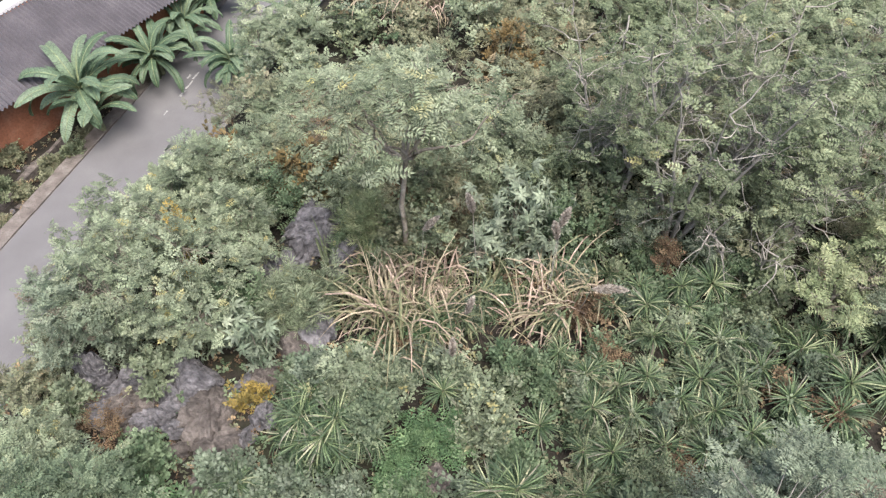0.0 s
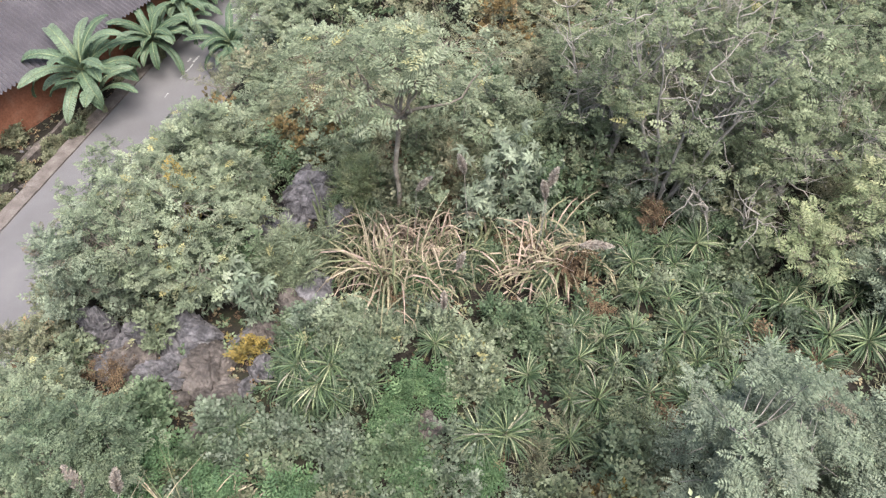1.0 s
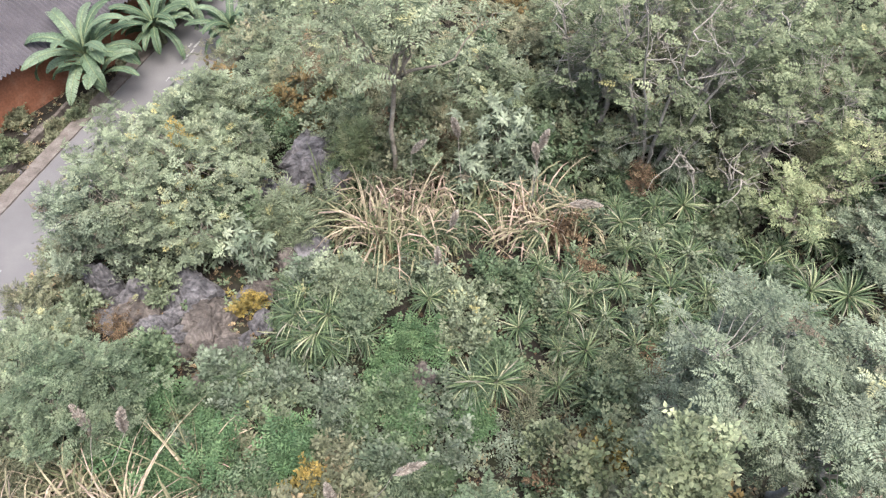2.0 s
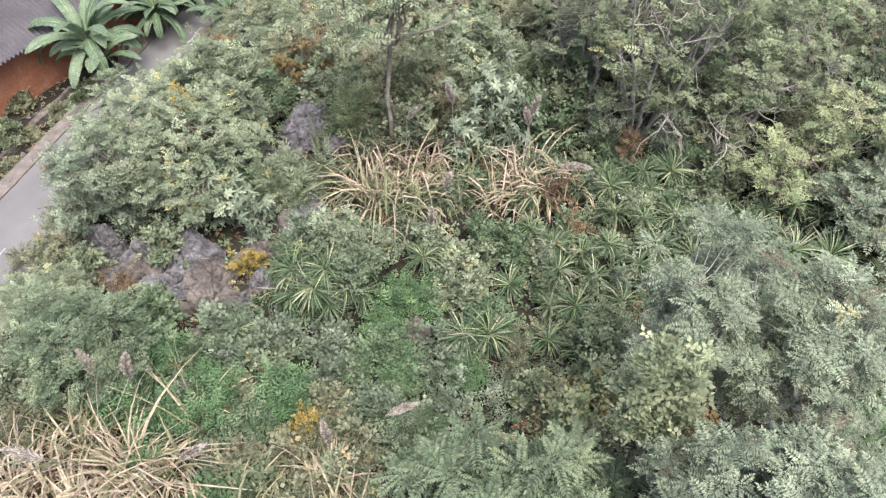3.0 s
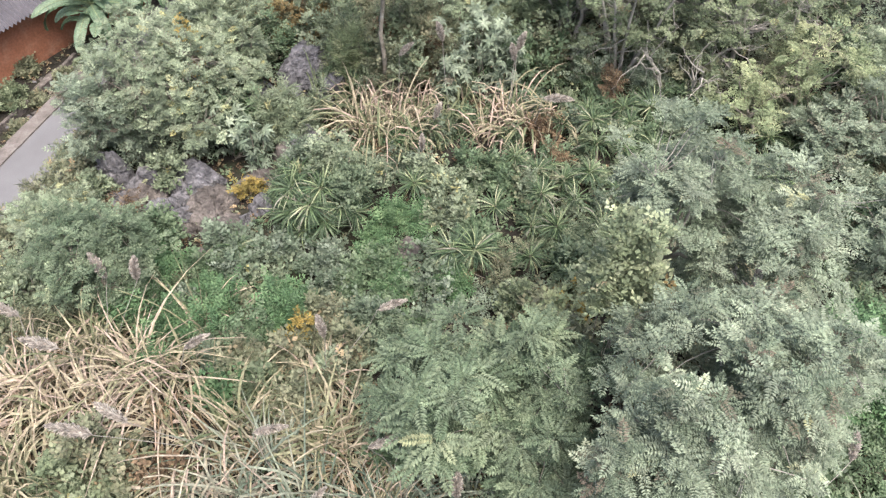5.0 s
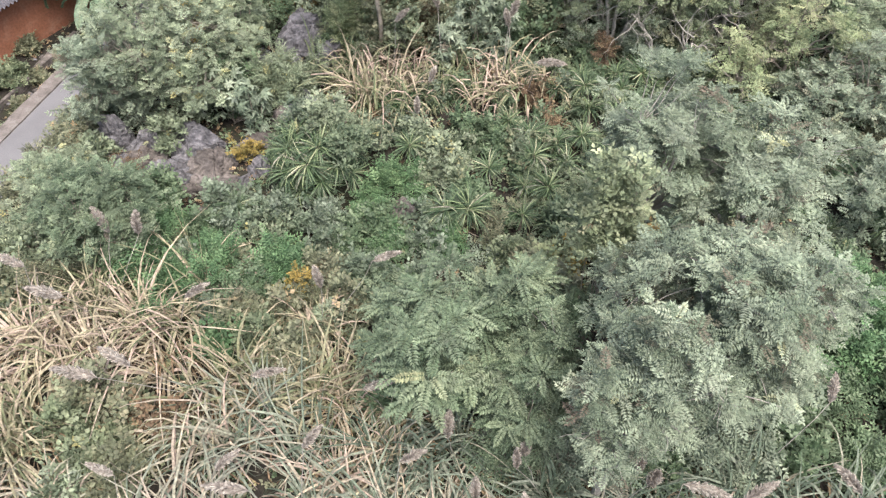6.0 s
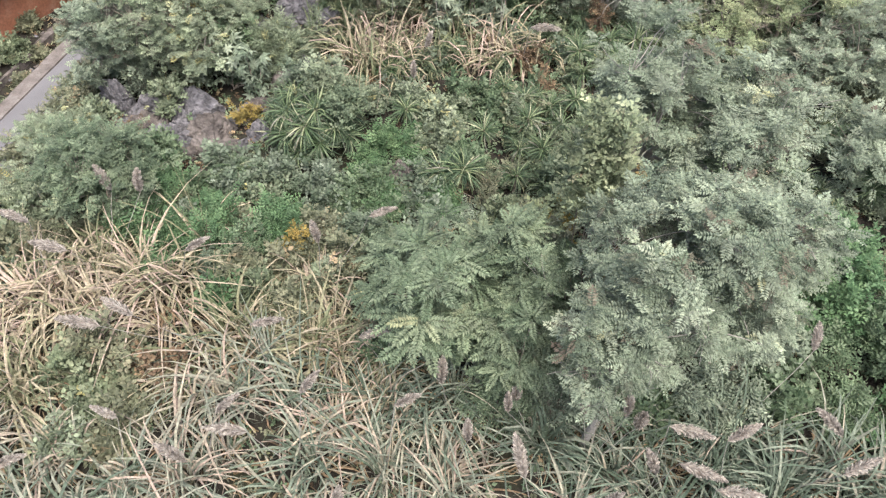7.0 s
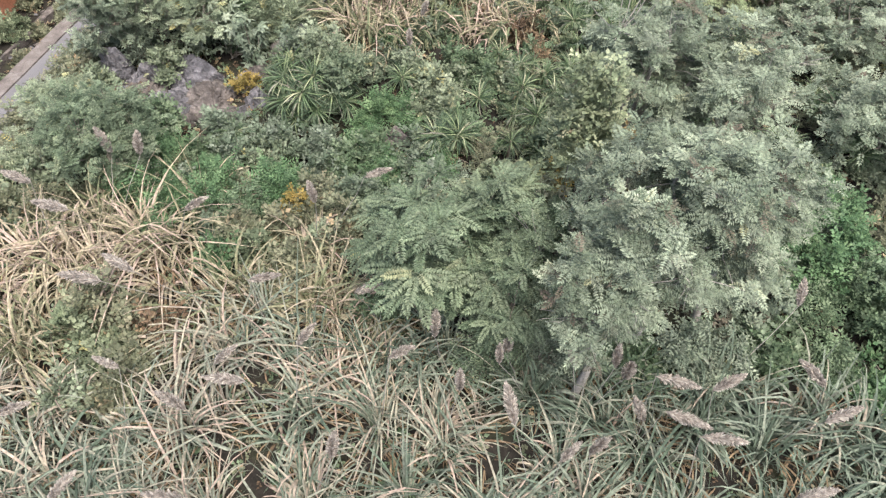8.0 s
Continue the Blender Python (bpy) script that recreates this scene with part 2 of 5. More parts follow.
def pinnate(pairs, leaflet, width, droop, seed=0, rachis=True):
    """A feather-shaped leaf of unit length."""
    rng = rng_of(seed)
    items = [(np.array([(0, -0.008, 0), (0, 0.008, 0), (1, 0.004, -droop), (1, -0.004, -droop)]), np.array([(0, 3, 2, 1)]))][: int(rachis)]
    for i in range(pairs):
        x = 0.18 + 0.78 * i / (pairs - 1)
        size = leaflet * (0.7 + 0.5 * math.sin(math.pi * (0.2 + 0.7 * i / (pairs - 1))))
        for side in (-1, 1):
            items.append(flat_leaf(size * rng.uniform(0.85, 1.1), width, (x, 0, -droop * x * x), side * rng.uniform(1.0, 1.35), rng.uniform(-0.09, 0.0)))
    items.append(flat_leaf(leaflet, width, (0.98, 0, -droop), 0, -0.05))
    return gather(items)


def sprig_flat(leaves, length, width, spread, seed=0):
    """A twig of unit length with small flat leaves along it."""
    rng = rng_of(seed)
    items = []
    for i in range(leaves):
        x = 0.1 + 0.85 * i / max(leaves - 1, 1)
        v, f = flat_leaf(length * rng.uniform(0.75, 1.25), width * rng.uniform(0.8, 1.2), (0, 0, 0), (1 if i % 2 else -1) * rng.uniform(0.4, spread), rng.uniform(-0.12, 0.04))
        v[:, 2] += v[:, 1] * rng.uniform(-0.5, 0.5)
        items.append((v + np.array((x, 0, rng.uniform(-0.06, 0.1))), f))
    return gather(items)


def whorl(leaves, length, width, seed=0, droop=0.25):
    """Leaves spread like a star round one point, back to z."""
    rng = rng_of(seed)
    items = []
    for i in range(leaves):
        v, f = blade(length * rng.uniform(0.8, 1.15), width, 0.2, droop * rng.uniform(0.5, 1.4), (0, 0, 0), 2 * math.pi * i / leaves + rng.uniform(-0.2, 0.2))
        items.append((v, f))
    return gather(items)


TEMPLATE = {
    "frond": pinnate(5, 0.36, 0.175, 0.22, 1, False),
    "frond_long": pinnate(6, 0.3, 0.13, 0.3, 2, True),
    "frond_star": pinnate(10, 0.2, 0.11, 0.28, 8, True),
    "frond_tuft": pinnate(7, 0.27, 0.125, 0.25, 9, False),
    "frond_fine": pinnate(4, 0.34, 0.16, 0.25, 3, False),
    "sprig": sprig_flat(7, 0.46, 0.28, 1.3, 4),
    "sprig_fine": sprig_flat(5, 0.5, 0.34, 1.4, 5),
    "spray": sprig_flat(10, 0.62, 0.1, 0.9, 6),
    "whorl": whorl(7, 1.0, 0.34, 7, 0.3),
}


# ---- ground, road, house ----
KX, KY, DX, DY = -16.4, 17.5, 0.3185, 0.948       # kerb line: a point and its direction
ROAD_Z, ROAD_W, TOP_Z = -10.0, 5.6, -0.65


def beside_kerb(x, y):
    """Metres to the right of the kerb line, and along it."""
    return (x - KX) * DY - (y - KY) * DX, (x - KX) * DX + (y - KY) * DY


def from_kerb(s, u):
    return KX + s * DY + u * DX, KY - s * DX + u * DY


def soft_step(t):
    t = min(max(t, 0.0), 1.0)
    return t * t * (3 - 2 * t)


def ground_z(x, y):
    s, u = beside_kerb(x, y)
    lumps = 0.22 * noise.noise((x * 0.35, y * 0.35, 3)) + 0.09 * noise.noise((x * 1.3, y * 1.3, 7))
    if s >= ROAD_W + 0.2:
        rise = soft_step((s - ROAD_W - 0.2) / 6.6) ** 0.8
        return ROAD_Z - 0.05 + (TOP_Z - ROAD_Z + 0.05) * rise + lumps * rise
    if s > -0.4:
        return ROAD_Z - 0.06
    return ROAD_Z - 0.06 - 0.5 * soft_step((-0.4 - s) / 0.5) + 0.3 * soft_step((-1.4 - s) / 1.0) + 0.2 * lumps


def spaced(lo, hi, a, b, step, wide):
    """Fine steps between a and b, and ever wider ones out to lo and hi."""
    mid = list(np.arange(a, b + 1e-6, step))
    out, v, w = [], a, wide
    while v > lo:
        v -= w
        w *= 1.6
        out.append(v)
    low = out[::-1]
    out, v, w = [], b, wide
    while v < hi:
        v += w
        w *= 1.6
        out.append(v)
    return low + mid + out


def build_ground():
    xs, ys = spaced(-900, 900, -24, 16, 0.32, 1.0), spaced(-900, 1200, -10, 40, 0.36, 1.0)
    v = [(x, y, ground_z(x, y)) for y in ys for x in xs]
    n = len(xs)
    f = [(j * n + i, j * n + i + 1, (j + 1) * n + i + 1, (j + 1) * n + i) for j in range(len(ys) - 1) for i in range(n - 1)]
    g = Geo()
    g.add(v, f)
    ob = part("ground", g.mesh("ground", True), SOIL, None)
    return tagged(ob, "soil and leaf litter on a rocky hillside, darkened as shade between plants", "ground", "", "structure")


def prism(along, across, z0, z1, inset=0.0):
    """A bar from across[0] to across[1] beside the kerb line, with slightly uneven edges."""
    bm = bmesh.new()
    rows = []
    n = max(2, int((along[1] - along[0]) / 0.8))
    rng = random.Random(int(across[0] * 100) + n)
    for i in range(n + 1):
        u = along[0] + (along[1] - along[0]) * i / n
        e0, e1 = rng.uniform(-inset, inset), rng.uniform(-inset, inset)
        ring = [from_kerb(across[0] + e0, u) + (z0,), from_kerb(across[1] + e1, u) + (z0,), from_kerb(across[1] + e1, u) + (z1,), from_kerb(across[0] + e0, u) + (z1,)]
        rows.append([bm.verts.new(p) for p in ring])
    for a, b in zip(rows, rows[1:]):
        for k in range(4):
            bm.faces.new((a[k], a[(k + 1) % 4], b[(k + 1) % 4], b[k]))
    bm.faces.new(rows[0][::-1])
    bm.faces.new(rows[-1])
    bmesh.ops.recalc_face_normals(bm, faces=bm.faces)
    return bm


def build_road():
    ob = part("road", prism((-70, 90), (0.0, ROAD_W), ROAD_Z - 0.2, ROAD_Z, 0.02), ASPHALT, None)
    tagged(ob, "worn pale grey village road below the hill", "road", "", "structure")
    kerb = new("kerb")
    tagged(kerb, "low weathered concrete kerb along the road", "kerb", "", "structure")
    for i in range(-8, 16):
        part("kerb_stone", prism((i * 2.0, i * 2.0 + 1.99), (-0.58, -0.004), ROAD_Z - 0.25, ROAD_Z + 0.07, 0.035), KERB, kerb)
    for u, s, l, w in [(9.7, 1.64, 0.45, 0.1), (10.25, 1.62, 0.6, 0.09), (10.95, 1.58, 0.5, 0.07), (10.9, 1.3, 0.28, 0.09), (8.4, 1.66, 0.3, 0.05), (-3.2, 1.7, 0.6, 0.07)]:
        m = part("road_marking", prism((u, u + l), (s, s + w), ROAD_Z - 0.02, ROAD_Z + 0.005, 0.03), PAINT, None)
        tagged(m, "broken worn white paint stroke on the road", "road marking", "", "structure")
    # ditch lip and low retaining strip between kerb and house
    lip = part("ditch_edge", prism((-9, 6), (-1.95, -1.7), ROAD_Z - 0.9, ROAD_Z - 0.2, 0.1), STONE_BROWN, None)
    tagged(lip, "rough pale concrete lip of the roadside ditch", "ditch", "", "structure")


HOUSE = pose(-17.84, 22.67, ROAD_Z - 0.25, 0, 0, 55.9)   # x runs along the wall, y into the house


def box(bm, x0, x1, y0, y1, z0, z1):
    c = [bm.verts.new(p) for p in ((x0, y0, z0), (x1, y0, z0), (x1, y1, z0), (x0, y1, z0), (x0, y0, z1), (x1, y0, z1), (x1, y1, z1), (x0, y1, z1))]
    for q in ((0, 3, 2, 1), (4, 5, 6, 7), (0, 1, 5, 4), (1, 2, 6, 5), (2, 3, 7, 6), (3, 0, 4, 7)):
        bm.faces.new([c[i] for i in q])


def build_house():
    h = new("house")
    h.matrix_world = HOUSE
    tagged(h, "single-storey orange clay house with grey corrugated roof", "house")
    x0, x1, deep, eave = -5.0, 11.0, 3.1, 2.6
    ridge = eave + 0.85
    bm = bmesh.new()
    box(bm, x0, x1, 0, 0.24, -0.4, eave)
    part("front_wall", bm, CLAY, h, "patchy orange clay-rendered wall")
    bm = bmesh.new()
    box(bm, x0, x1, deep, deep + 0.24, -0.4, ridge + 0.1)
    part("back_wall", bm, CLAY, h)
    for xa in (x0, x1 - 0.24):
        bm = bmesh.new()
        c = [bm.verts.new(p) for x in (xa, xa + 0.24) for p in ((x, 0.24, -0.4), (x, deep, -0.4), (x, deep, ridge), (x, 0.24, eave + 0.05))]
        for q in ((0, 1, 2, 3), (7, 6, 5, 4), (0, 4, 5, 1), (1, 5, 6, 2), (2, 6, 7, 3), (3, 7, 4, 0)):
            bm.faces.new([c[i] for i in q])
        bmesh.ops.recalc_face_normals(bm, faces=bm.faces)
        part("side_wall", bm, CLAY, h)
    # roof: overlapping corrugated sheets
    pitch, over = 0.2, 0.62
    rise = (ridge - eave) / deep
    sheet_w = pitch * 6
    n = int((x1 - x0 + 0.6) / sheet_w)
    for k in range(n):
        for row, (y0, y1) in enumerate(((-over, 1.45), (1.3, deep + 0.1))):
            g = Geo()
            m = 6 * 8 + 4
            xs = [x0 - 0.3 + k * sheet_w + pitch * i / 8 for i in range(m + 1)]
            top, lift = [], 0.02 + 0.012 * row + 0.004 * (k % 2)
            for y in (y0, (y0 + y1) / 2, y1):
                for x in xs:
                    top.append((x, y, eave + 0.1 + rise * y + lift + 0.058 * math.cos(2 * math.pi * x / pitch)))
            w = len(xs)
            low = [(x, y, z - 0.008) for x, y, z in top]
            f = [(j * w + i, j * w + i + 1, (j + 1) * w + i + 1, (j + 1) * w + i) for j in range(2) for i in range(w - 1)]
            f += [tuple(3 * w + q for q in reversed(t)) for t in f]
            f += [(i + 1, i, 3 * w + i, 3 * w + i + 1) for i in range(w - 1)]
            g.add(top + low, f)
            part("roof_sheet", g.mesh("roof_sheet", False), ROOF, h, "grey corrugated roof sheet")
    for i in range(4):
        bm = bmesh.new()
        y = 0.3 + i * 0.85
        box(bm, x0, x1, y - 0.04, y + 0.04, eave + rise * y - 0.06, eave + rise * y + 0.03)
        part("purlin", bm, BARK, h)
    bm = bmesh.new()
    box(bm, x0 - 0.4, x1 + 0.4, deep + 0.02, deep + 0.55, ridge + 0.12, ridge + 0.34)
    bmesh.ops.bevel(bm, geom=bm.edges[:], offset=0.03, segments=1, affect="EDGES")
    part("ridge_coping", bm, METAL, h, "white coping along the top of the roof")
    return h


build_ground()
build_road()
build_house()


# ---- kinds of plants ----
def dome_points(rng, n, radii, low=-0.25, inner=0.55):
    """Places through the outer part of a dome of several uneven lobes, and the ways outward there."""
    lobes = int(np.clip(n / 22, 5, 14))
    k = np.arange(lobes)
    cz = np.clip(0.97 - 1.05 * (k + 0.5) / lobes, -0.15, 1)
    turn = k * 2.39996 + rng.uniform(0, 6.28) + rng.normal(0, 0.3, lobes)
    c = np.stack([np.cos(turn) * np.sqrt(1 - cz ** 2), np.sin(turn) * np.sqrt(1 - cz ** 2), cz], -1)
    c *= rng.uniform(0.42, 0.8, (lobes, 1))
    size = rng.uniform(0.3, 0.5, lobes)
    m = n * 6
    pick = rng.integers(0, lobes, m)
    d = unit(rng.normal(0, 1, (m, 3)))
    r = inner + (1 - inner) * rng.random(m) ** 0.6 + 0.35 * (rng.random(m) < 0.1)
    p = c[pick] + d * (r * size[pick])[:, None]
    far = np.linalg.norm(p[:, None, :] - c[None], axis=-1) / size[None]
    far[np.arange(m), pick] = 9
    ok = (far.min(1) > 0.72) & (p[:, 2] > low)
    p, d = p[ok][:n], d[ok][:n]
    return p * np.array(radii), unit(d + 0.5 * p)


def spread_leaves(rng, geo, tmpl, centres, outward, per, size, flat=0.2, jitter=0.06, loose=1.0):
    """A whorl of per leaves round each centre."""
    n = len(centres)
    yaw = rng.uniform(0, 2 * math.pi, (n, 1)) + np.arange(per)[None] * 2 * math.pi / per + rng.normal(0, 0.25, (n, per))
    lift = rng.normal(flat, 0.28 * loose, (n, per))
    a = np.stack([np.cos(yaw) * np.cos(lift), np.sin(yaw) * np.cos(lift), np.sin(lift)], -1)
    a = unit(a + 0.3 * outward[:, None, :])
    p = centres[:, None, :] + rng.normal(0, jitter, (n, per, 3))
    up = np.broadcast_to(np.array([0, 0, 1.0]), a.shape) + 0.45 * outward[:, None, :] + rng.normal(0, 0.35 * loose, a.shape)
    base = rng.random(n)[:, None] * 0.7
    tint = np.clip(base + rng.random((n, per)) * 0.34 - 0.03, 0, 1)
    scatter(geo, TEMPLATE[tmpl], p.reshape(-1, 3), a.reshape(-1, 3), up.reshape(-1, 3), (size * rng.uniform(0.7, 1.2, (n, per))).ravel(), tint.ravel())


def tree(name, label, x, y, top, rx, ry, leaf, tmpl, whorls, per, size, seed, lean=(0, 0), low=-0.3, bark=BARK, limbs=6, inner=0.5, bare=0.0, depth=None, category="tree", jitter=0.06, flat=0.2, loose=1.0, girth=1.0):
    """A tree with trunk, limbs and a crown of leaf whorls whose top lies at the height top."""
    rng = rng_of(seed)
    z0 = ground_z(x, y) - 0.05
    h = top - z0
    t = thing(name, label, category, x, y, z0)
    rz = depth or min(h * 0.5, 1.35 * max(rx, ry))
    mid = np.array([lean[0], lean[1], h - rz])
    fork = np.array([lean[0] * 0.4, lean[1] * 0.4, max(0.25 * h, (h - rz) * 0.7)])
    r0 = (0.012 * h + 0.02) * girth
    g = Geo()
    tube(g, wander(rng, (0, 0, 0), fork, 6, 0.02 * h), np.linspace(r0, r0 * 0.75, 6), 8)
    part("trunk", g, bark, t)
    c, out = dome_points(rng, whorls, (rx, ry, rz), low, inner)
    c = c + mid
    ends = c[rng.choice(len(c), min(limbs, len(c)), replace=False)]
    lines = []
    for e in ends:
        e = fork + (e - fork) * 0.85
        line = wander(rng, fork, e, 7, 0.05 * np.linalg.norm(e - fork))
        lines.append(line)
    anchors = np.concatenate([l[2:] for l in lines])
    owner = np.repeat(np.arange(len(lines)), 5)
    near = np.argmin(((c[:, None, :] - anchors[None]) ** 2).sum(-1), 1)
    geos, twigs = [], [Geo() for _ in lines]
    for i, line in enumerate(lines):
        g = Geo()
        tube(g, line, np.linspace(r0 * 0.6, 0.012, 7), 6)
        geos.append(g)
    for i, k in enumerate(near):
        if rng.random() < 0.6 + 0.4 * bare:
            tube(twigs[owner[k]], wander(rng, anchors[k], c[i], 4, 0.03), np.linspace(0.011, 0.004, 4), 3)
    keep = rng.random(len(c)) > bare
    for i in np.flatnonzero(~keep):
        for k in range(4):
            a0 = anchors[near[i]] + (c[i] - anchors[near[i]]) * rng.uniform(0.3, 1.0)
            tube(twigs[owner[near[i]]], wander(rng, a0, a0 + unit(out[i] + rng.normal(0, 0.7, 3)) * rng.uniform(0.2, 0.5), 4, 0.025), np.linspace(0.007, 0.003, 4), 3)
    for g, tw in zip(geos, twigs):
        limb = part("limb", g, bark, t)
        if tw.n:
            tagged(part("twig", tw, bark, limb), "", "", "", "stuff")
    g = Geo()
    spread_leaves(rng, g, tmpl, c[keep], out[keep], per, size, flat, jitter, loose)
    part("crown", g, LEAF[leaf], t)
    return t


def shrub(name, label, x, y, top, rx, ry, leaf, tmpl, whorls, per, size, seed, low=-0.1, flat=0.45, category="shrub", z0=None):
    rng = rng_of(seed)
    z0 = (ground_z(x, y) if z0 is None else z0) - 0.04
    h = max(top - z0, 0.3)
    t = thing(name, label, category, x, y, z0)
    c, out = dome_points(rng, whorls, (rx, ry, h * 0.8), low, 0.6)
    c = c + np.array([0, 0, h * 0.2])
    g = Geo()
    for e in c[rng.choice(len(c), min(9, len(c)), replace=False)]:
        tube(g, wander(rng, (rng.normal(0, 0.04), rng.normal(0, 0.04), 0), e, 5, 0.03), np.linspace(0.016, 0.005, 5), 4)
    part("stem", g, BARK, t)
    g = Geo()
    spread_leaves(rng, g, tmpl, c, out, per, size, flat)
    part("foliage", g, LEAF[leaf], t)
    return t


def arcs(rng, n, length, width, lift, droop, base_r, segs=6, lean=(0, 0)):
    """n arching grass blades from a common foot, as verts (n, 2 * segs + 2, 3) and quads."""
    yaw = rng.uniform(0, 2 * math.pi, n)
    el = np.clip(rng.normal(lift, 0.22, n), 0.35, 1.5)
    ln = length * rng.uniform(0.55, 1.15, n)
    dr = droop * rng.uniform(0.5, 1.5, n)
    p = np.stack([base_r * np.sqrt(rng.random(n)) * np.cos(yaw), base_r * np.sqrt(rng.random(n)) * np.sin(yaw), np.zeros(n)], -1)
    rows, ang = [p.copy()], el.copy()
    side = rng.normal(0, 0.12, n)
    for k in range(segs):
        st = ln / segs
        h = np.stack([np.cos(yaw), np.sin(yaw)], -1)
        p = p + np.stack([h[:, 0] * np.cos(ang) * st + lean[0] * st * k / segs, h[:, 1] * np.cos(ang) * st + lean[1] * st * k / segs, np.sin(ang) * st], -1)
        p[:, 2] = np.maximum(p[:, 2], 0.02)
        ang = ang - dr * (0.2 + 1.5 * k / segs) * 2.7 / segs
        yaw = yaw + side / segs
        rows.append(p.copy())
    c = np.stack(rows, 1)
    across = np.stack([-np.sin(yaw), np.cos(yaw), rng.normal(0, 0.5, n)], -1)
    across = unit(across)
    wk = np.array([0.7, 1.0, 1.0, 0.92, 0.75, 0.5, 0.12])[: segs + 1] if segs == 6 else np.linspace(1, 0.1, segs + 1)
    wd = width * rng.uniform(0.7, 1.25, n)
    off = across[:, None, :] * (wd[:, None] * wk[None])[:, :, None] / 2
    v = np.stack([c - off, c + off], 2).reshape(n, -1, 3)
    k = np.arange(segs)
    f = np.stack([2 * k, 2 * k + 1, 2 * k + 3, 2 * k + 2], -1)
    return v, f, c


def add_arcs(geo, v, f, tint):
    n, m = v.shape[:2]
    q = f[None] + (np.arange(n) * m)[:, None, None]
    geo.add(v.reshape(-1, 3), q.reshape(-1, 4), np.repeat(tint, m))


def plume_geo(rng, way, length, bend):
    """A feathery seed head along way that nods over by bend: a slim spindle of silky hairs."""
    g = Geo()
    n = 820
    u = rng.random(n) ** 0.85
    way = np.asarray(way, float) / np.linalg.norm(way)
    fall = np.array([way[0], way[1], -0.9])
    spine = lambda s: way * (s * length)[:, None] + fall[None] * (bend * length * s ** 2)[:, None]
    along = lambda s: unit(way[None] + fall[None] * (2 * bend * s)[:, None])
    p = spine(u * 0.92)
    side = unit(np.cross(along(u), rng.normal(0, 1, (n, 3))))
    w = length * 0.2 * np.sin(np.pi * np.clip(0.16 + 0.8 * u, 0, 1)) ** 0.8
    tip = p + side * (w * rng.uniform(0.25, 1.0, n))[:, None] + along(u) * (length * rng.uniform(0.1, 0.2, n))[:, None] - np.array([0, 0, 0.02])
    d = tip - p
    a = unit(np.cross(d, rng.normal(0, 1, (n, 3)))) * 0.0085
    v = np.stack([p - a * 0.6, p + a * 0.6, tip + a, tip - a], 1)
    g.add(v.reshape(-1, 3), np.arange(n * 4).reshape(-1, 4), np.repeat(rng.random(n), 4))
    tube(g, spine(np.linspace(0, 1, 6)), np.linspace(0.007, 0.003, 6), 4, 0.2)
    return g


def reed_clump(x, y, size, leaf, seed, n=150, tint=(0.0, 1.0), plumes=(), label="", lift=1.2, droop=1.0, width=0.03, z0=None, sway=0.5, dead="brown"):
    """Arching grass; plumes: rows of x, y, z offsets of the heads' feet, their way and length."""
    rng = rng_of(seed)
    z0 = (ground_z(x, y) if z0 is None else z0) - 0.03
    t = thing("silvergrass", label or "clump of dry tan and green arching silvergrass", "grass clump", x, y, z0, "silvergrass clumps")
    base = rng.uniform(*tint)
    for k in range(8):
        m = n // 8
        ox, oy = (0, 0) if k == 0 else (rng.normal(0, 0.3 * size), rng.normal(0, 0.3 * size))
        g = Geo()
        v, f, c = arcs(rng, m, size * rng.uniform(0.85, 1.6), width * rng.uniform(0.8, 1.15), lift + rng.normal(0, 0.1), droop * rng.uniform(0.7, 1.7), 0.08 + 0.08 * size, 6, (rng.normal(0, sway), rng.normal(-0.1, sway)))
        mean = np.clip(base + rng.normal(0, 0.16), *tint)
        add_arcs(g, v + np.array([ox, oy, 0]), f, np.clip(rng.normal(mean, 0.22, m), 0, 1))
        tagged(part("tuft", g, LEAF[leaf], t), "", "", "", "stuff")
    m = n // 3
    g = Geo()
    v, f, c = arcs(rng, m, size * 0.85, width * 0.75, 0.7, 2.0, 0.5 * size, 6, (rng.normal(0, 0.6), rng.normal(0, 0.6)))
    add_arcs(g, v, f, rng.uniform(0.55, 1.0, m))
    tagged(part("dead_blade", g, LEAF[dead], t, "collapsed dry dead blades"), "", "", "", "stuff")
    for px, py, pz, wx, wy, wz, ln in plumes:
        foot = np.array([px - x, py - y, pz - z0])
        g = Geo()
        tube(g, wander(rng, (foot[0] * 0.15, foot[1] * 0.15, 0.1), foot, 6, 0.015), np.linspace(0.007, 0.005, 6), 4)
        stalk = part("stalk", g, BARK_PALE, t)
        ob = part("plume", plume_geo(rng, (wx, wy, wz), ln * 1.05, 0.25), LEAF["plume"], stalk, "silky pinkish-grey seed plume")
        ob.location = foot
    return t


def strap_leaf(length, width, bend):
    """A channelled strap leaf along x."""
    n = 5
    v, f = [], []
    a, x, z = 0.35, 0.0, 0.0
    for i in range(n + 1):
        s = i / n
        w = width * (0.55 + 0.9 * s if s < 0.4 else 0.91 * (1 - ((s - 0.4) / 0.6) ** 1.6) + 0.03) / 2
        v += [(x, -w, z + 0.45 * w), (x, 0, z), (x, w, z + 0.45 * w)]
        x, z = x + math.cos(a) * length / n, z + math.sin(a) * length / n
        a -= bend / n
    for i in range(n):
        for k in (0, 1):
            f.append((3 * i + k, 3 * i + k + 1, 3 * i + k + 4, 3 * i + k + 3))
    g = Geo()
    g.add(v, f)
    me = g.mesh("leaf", True)
    me.materials.append(LEAF["strap"])
    return me


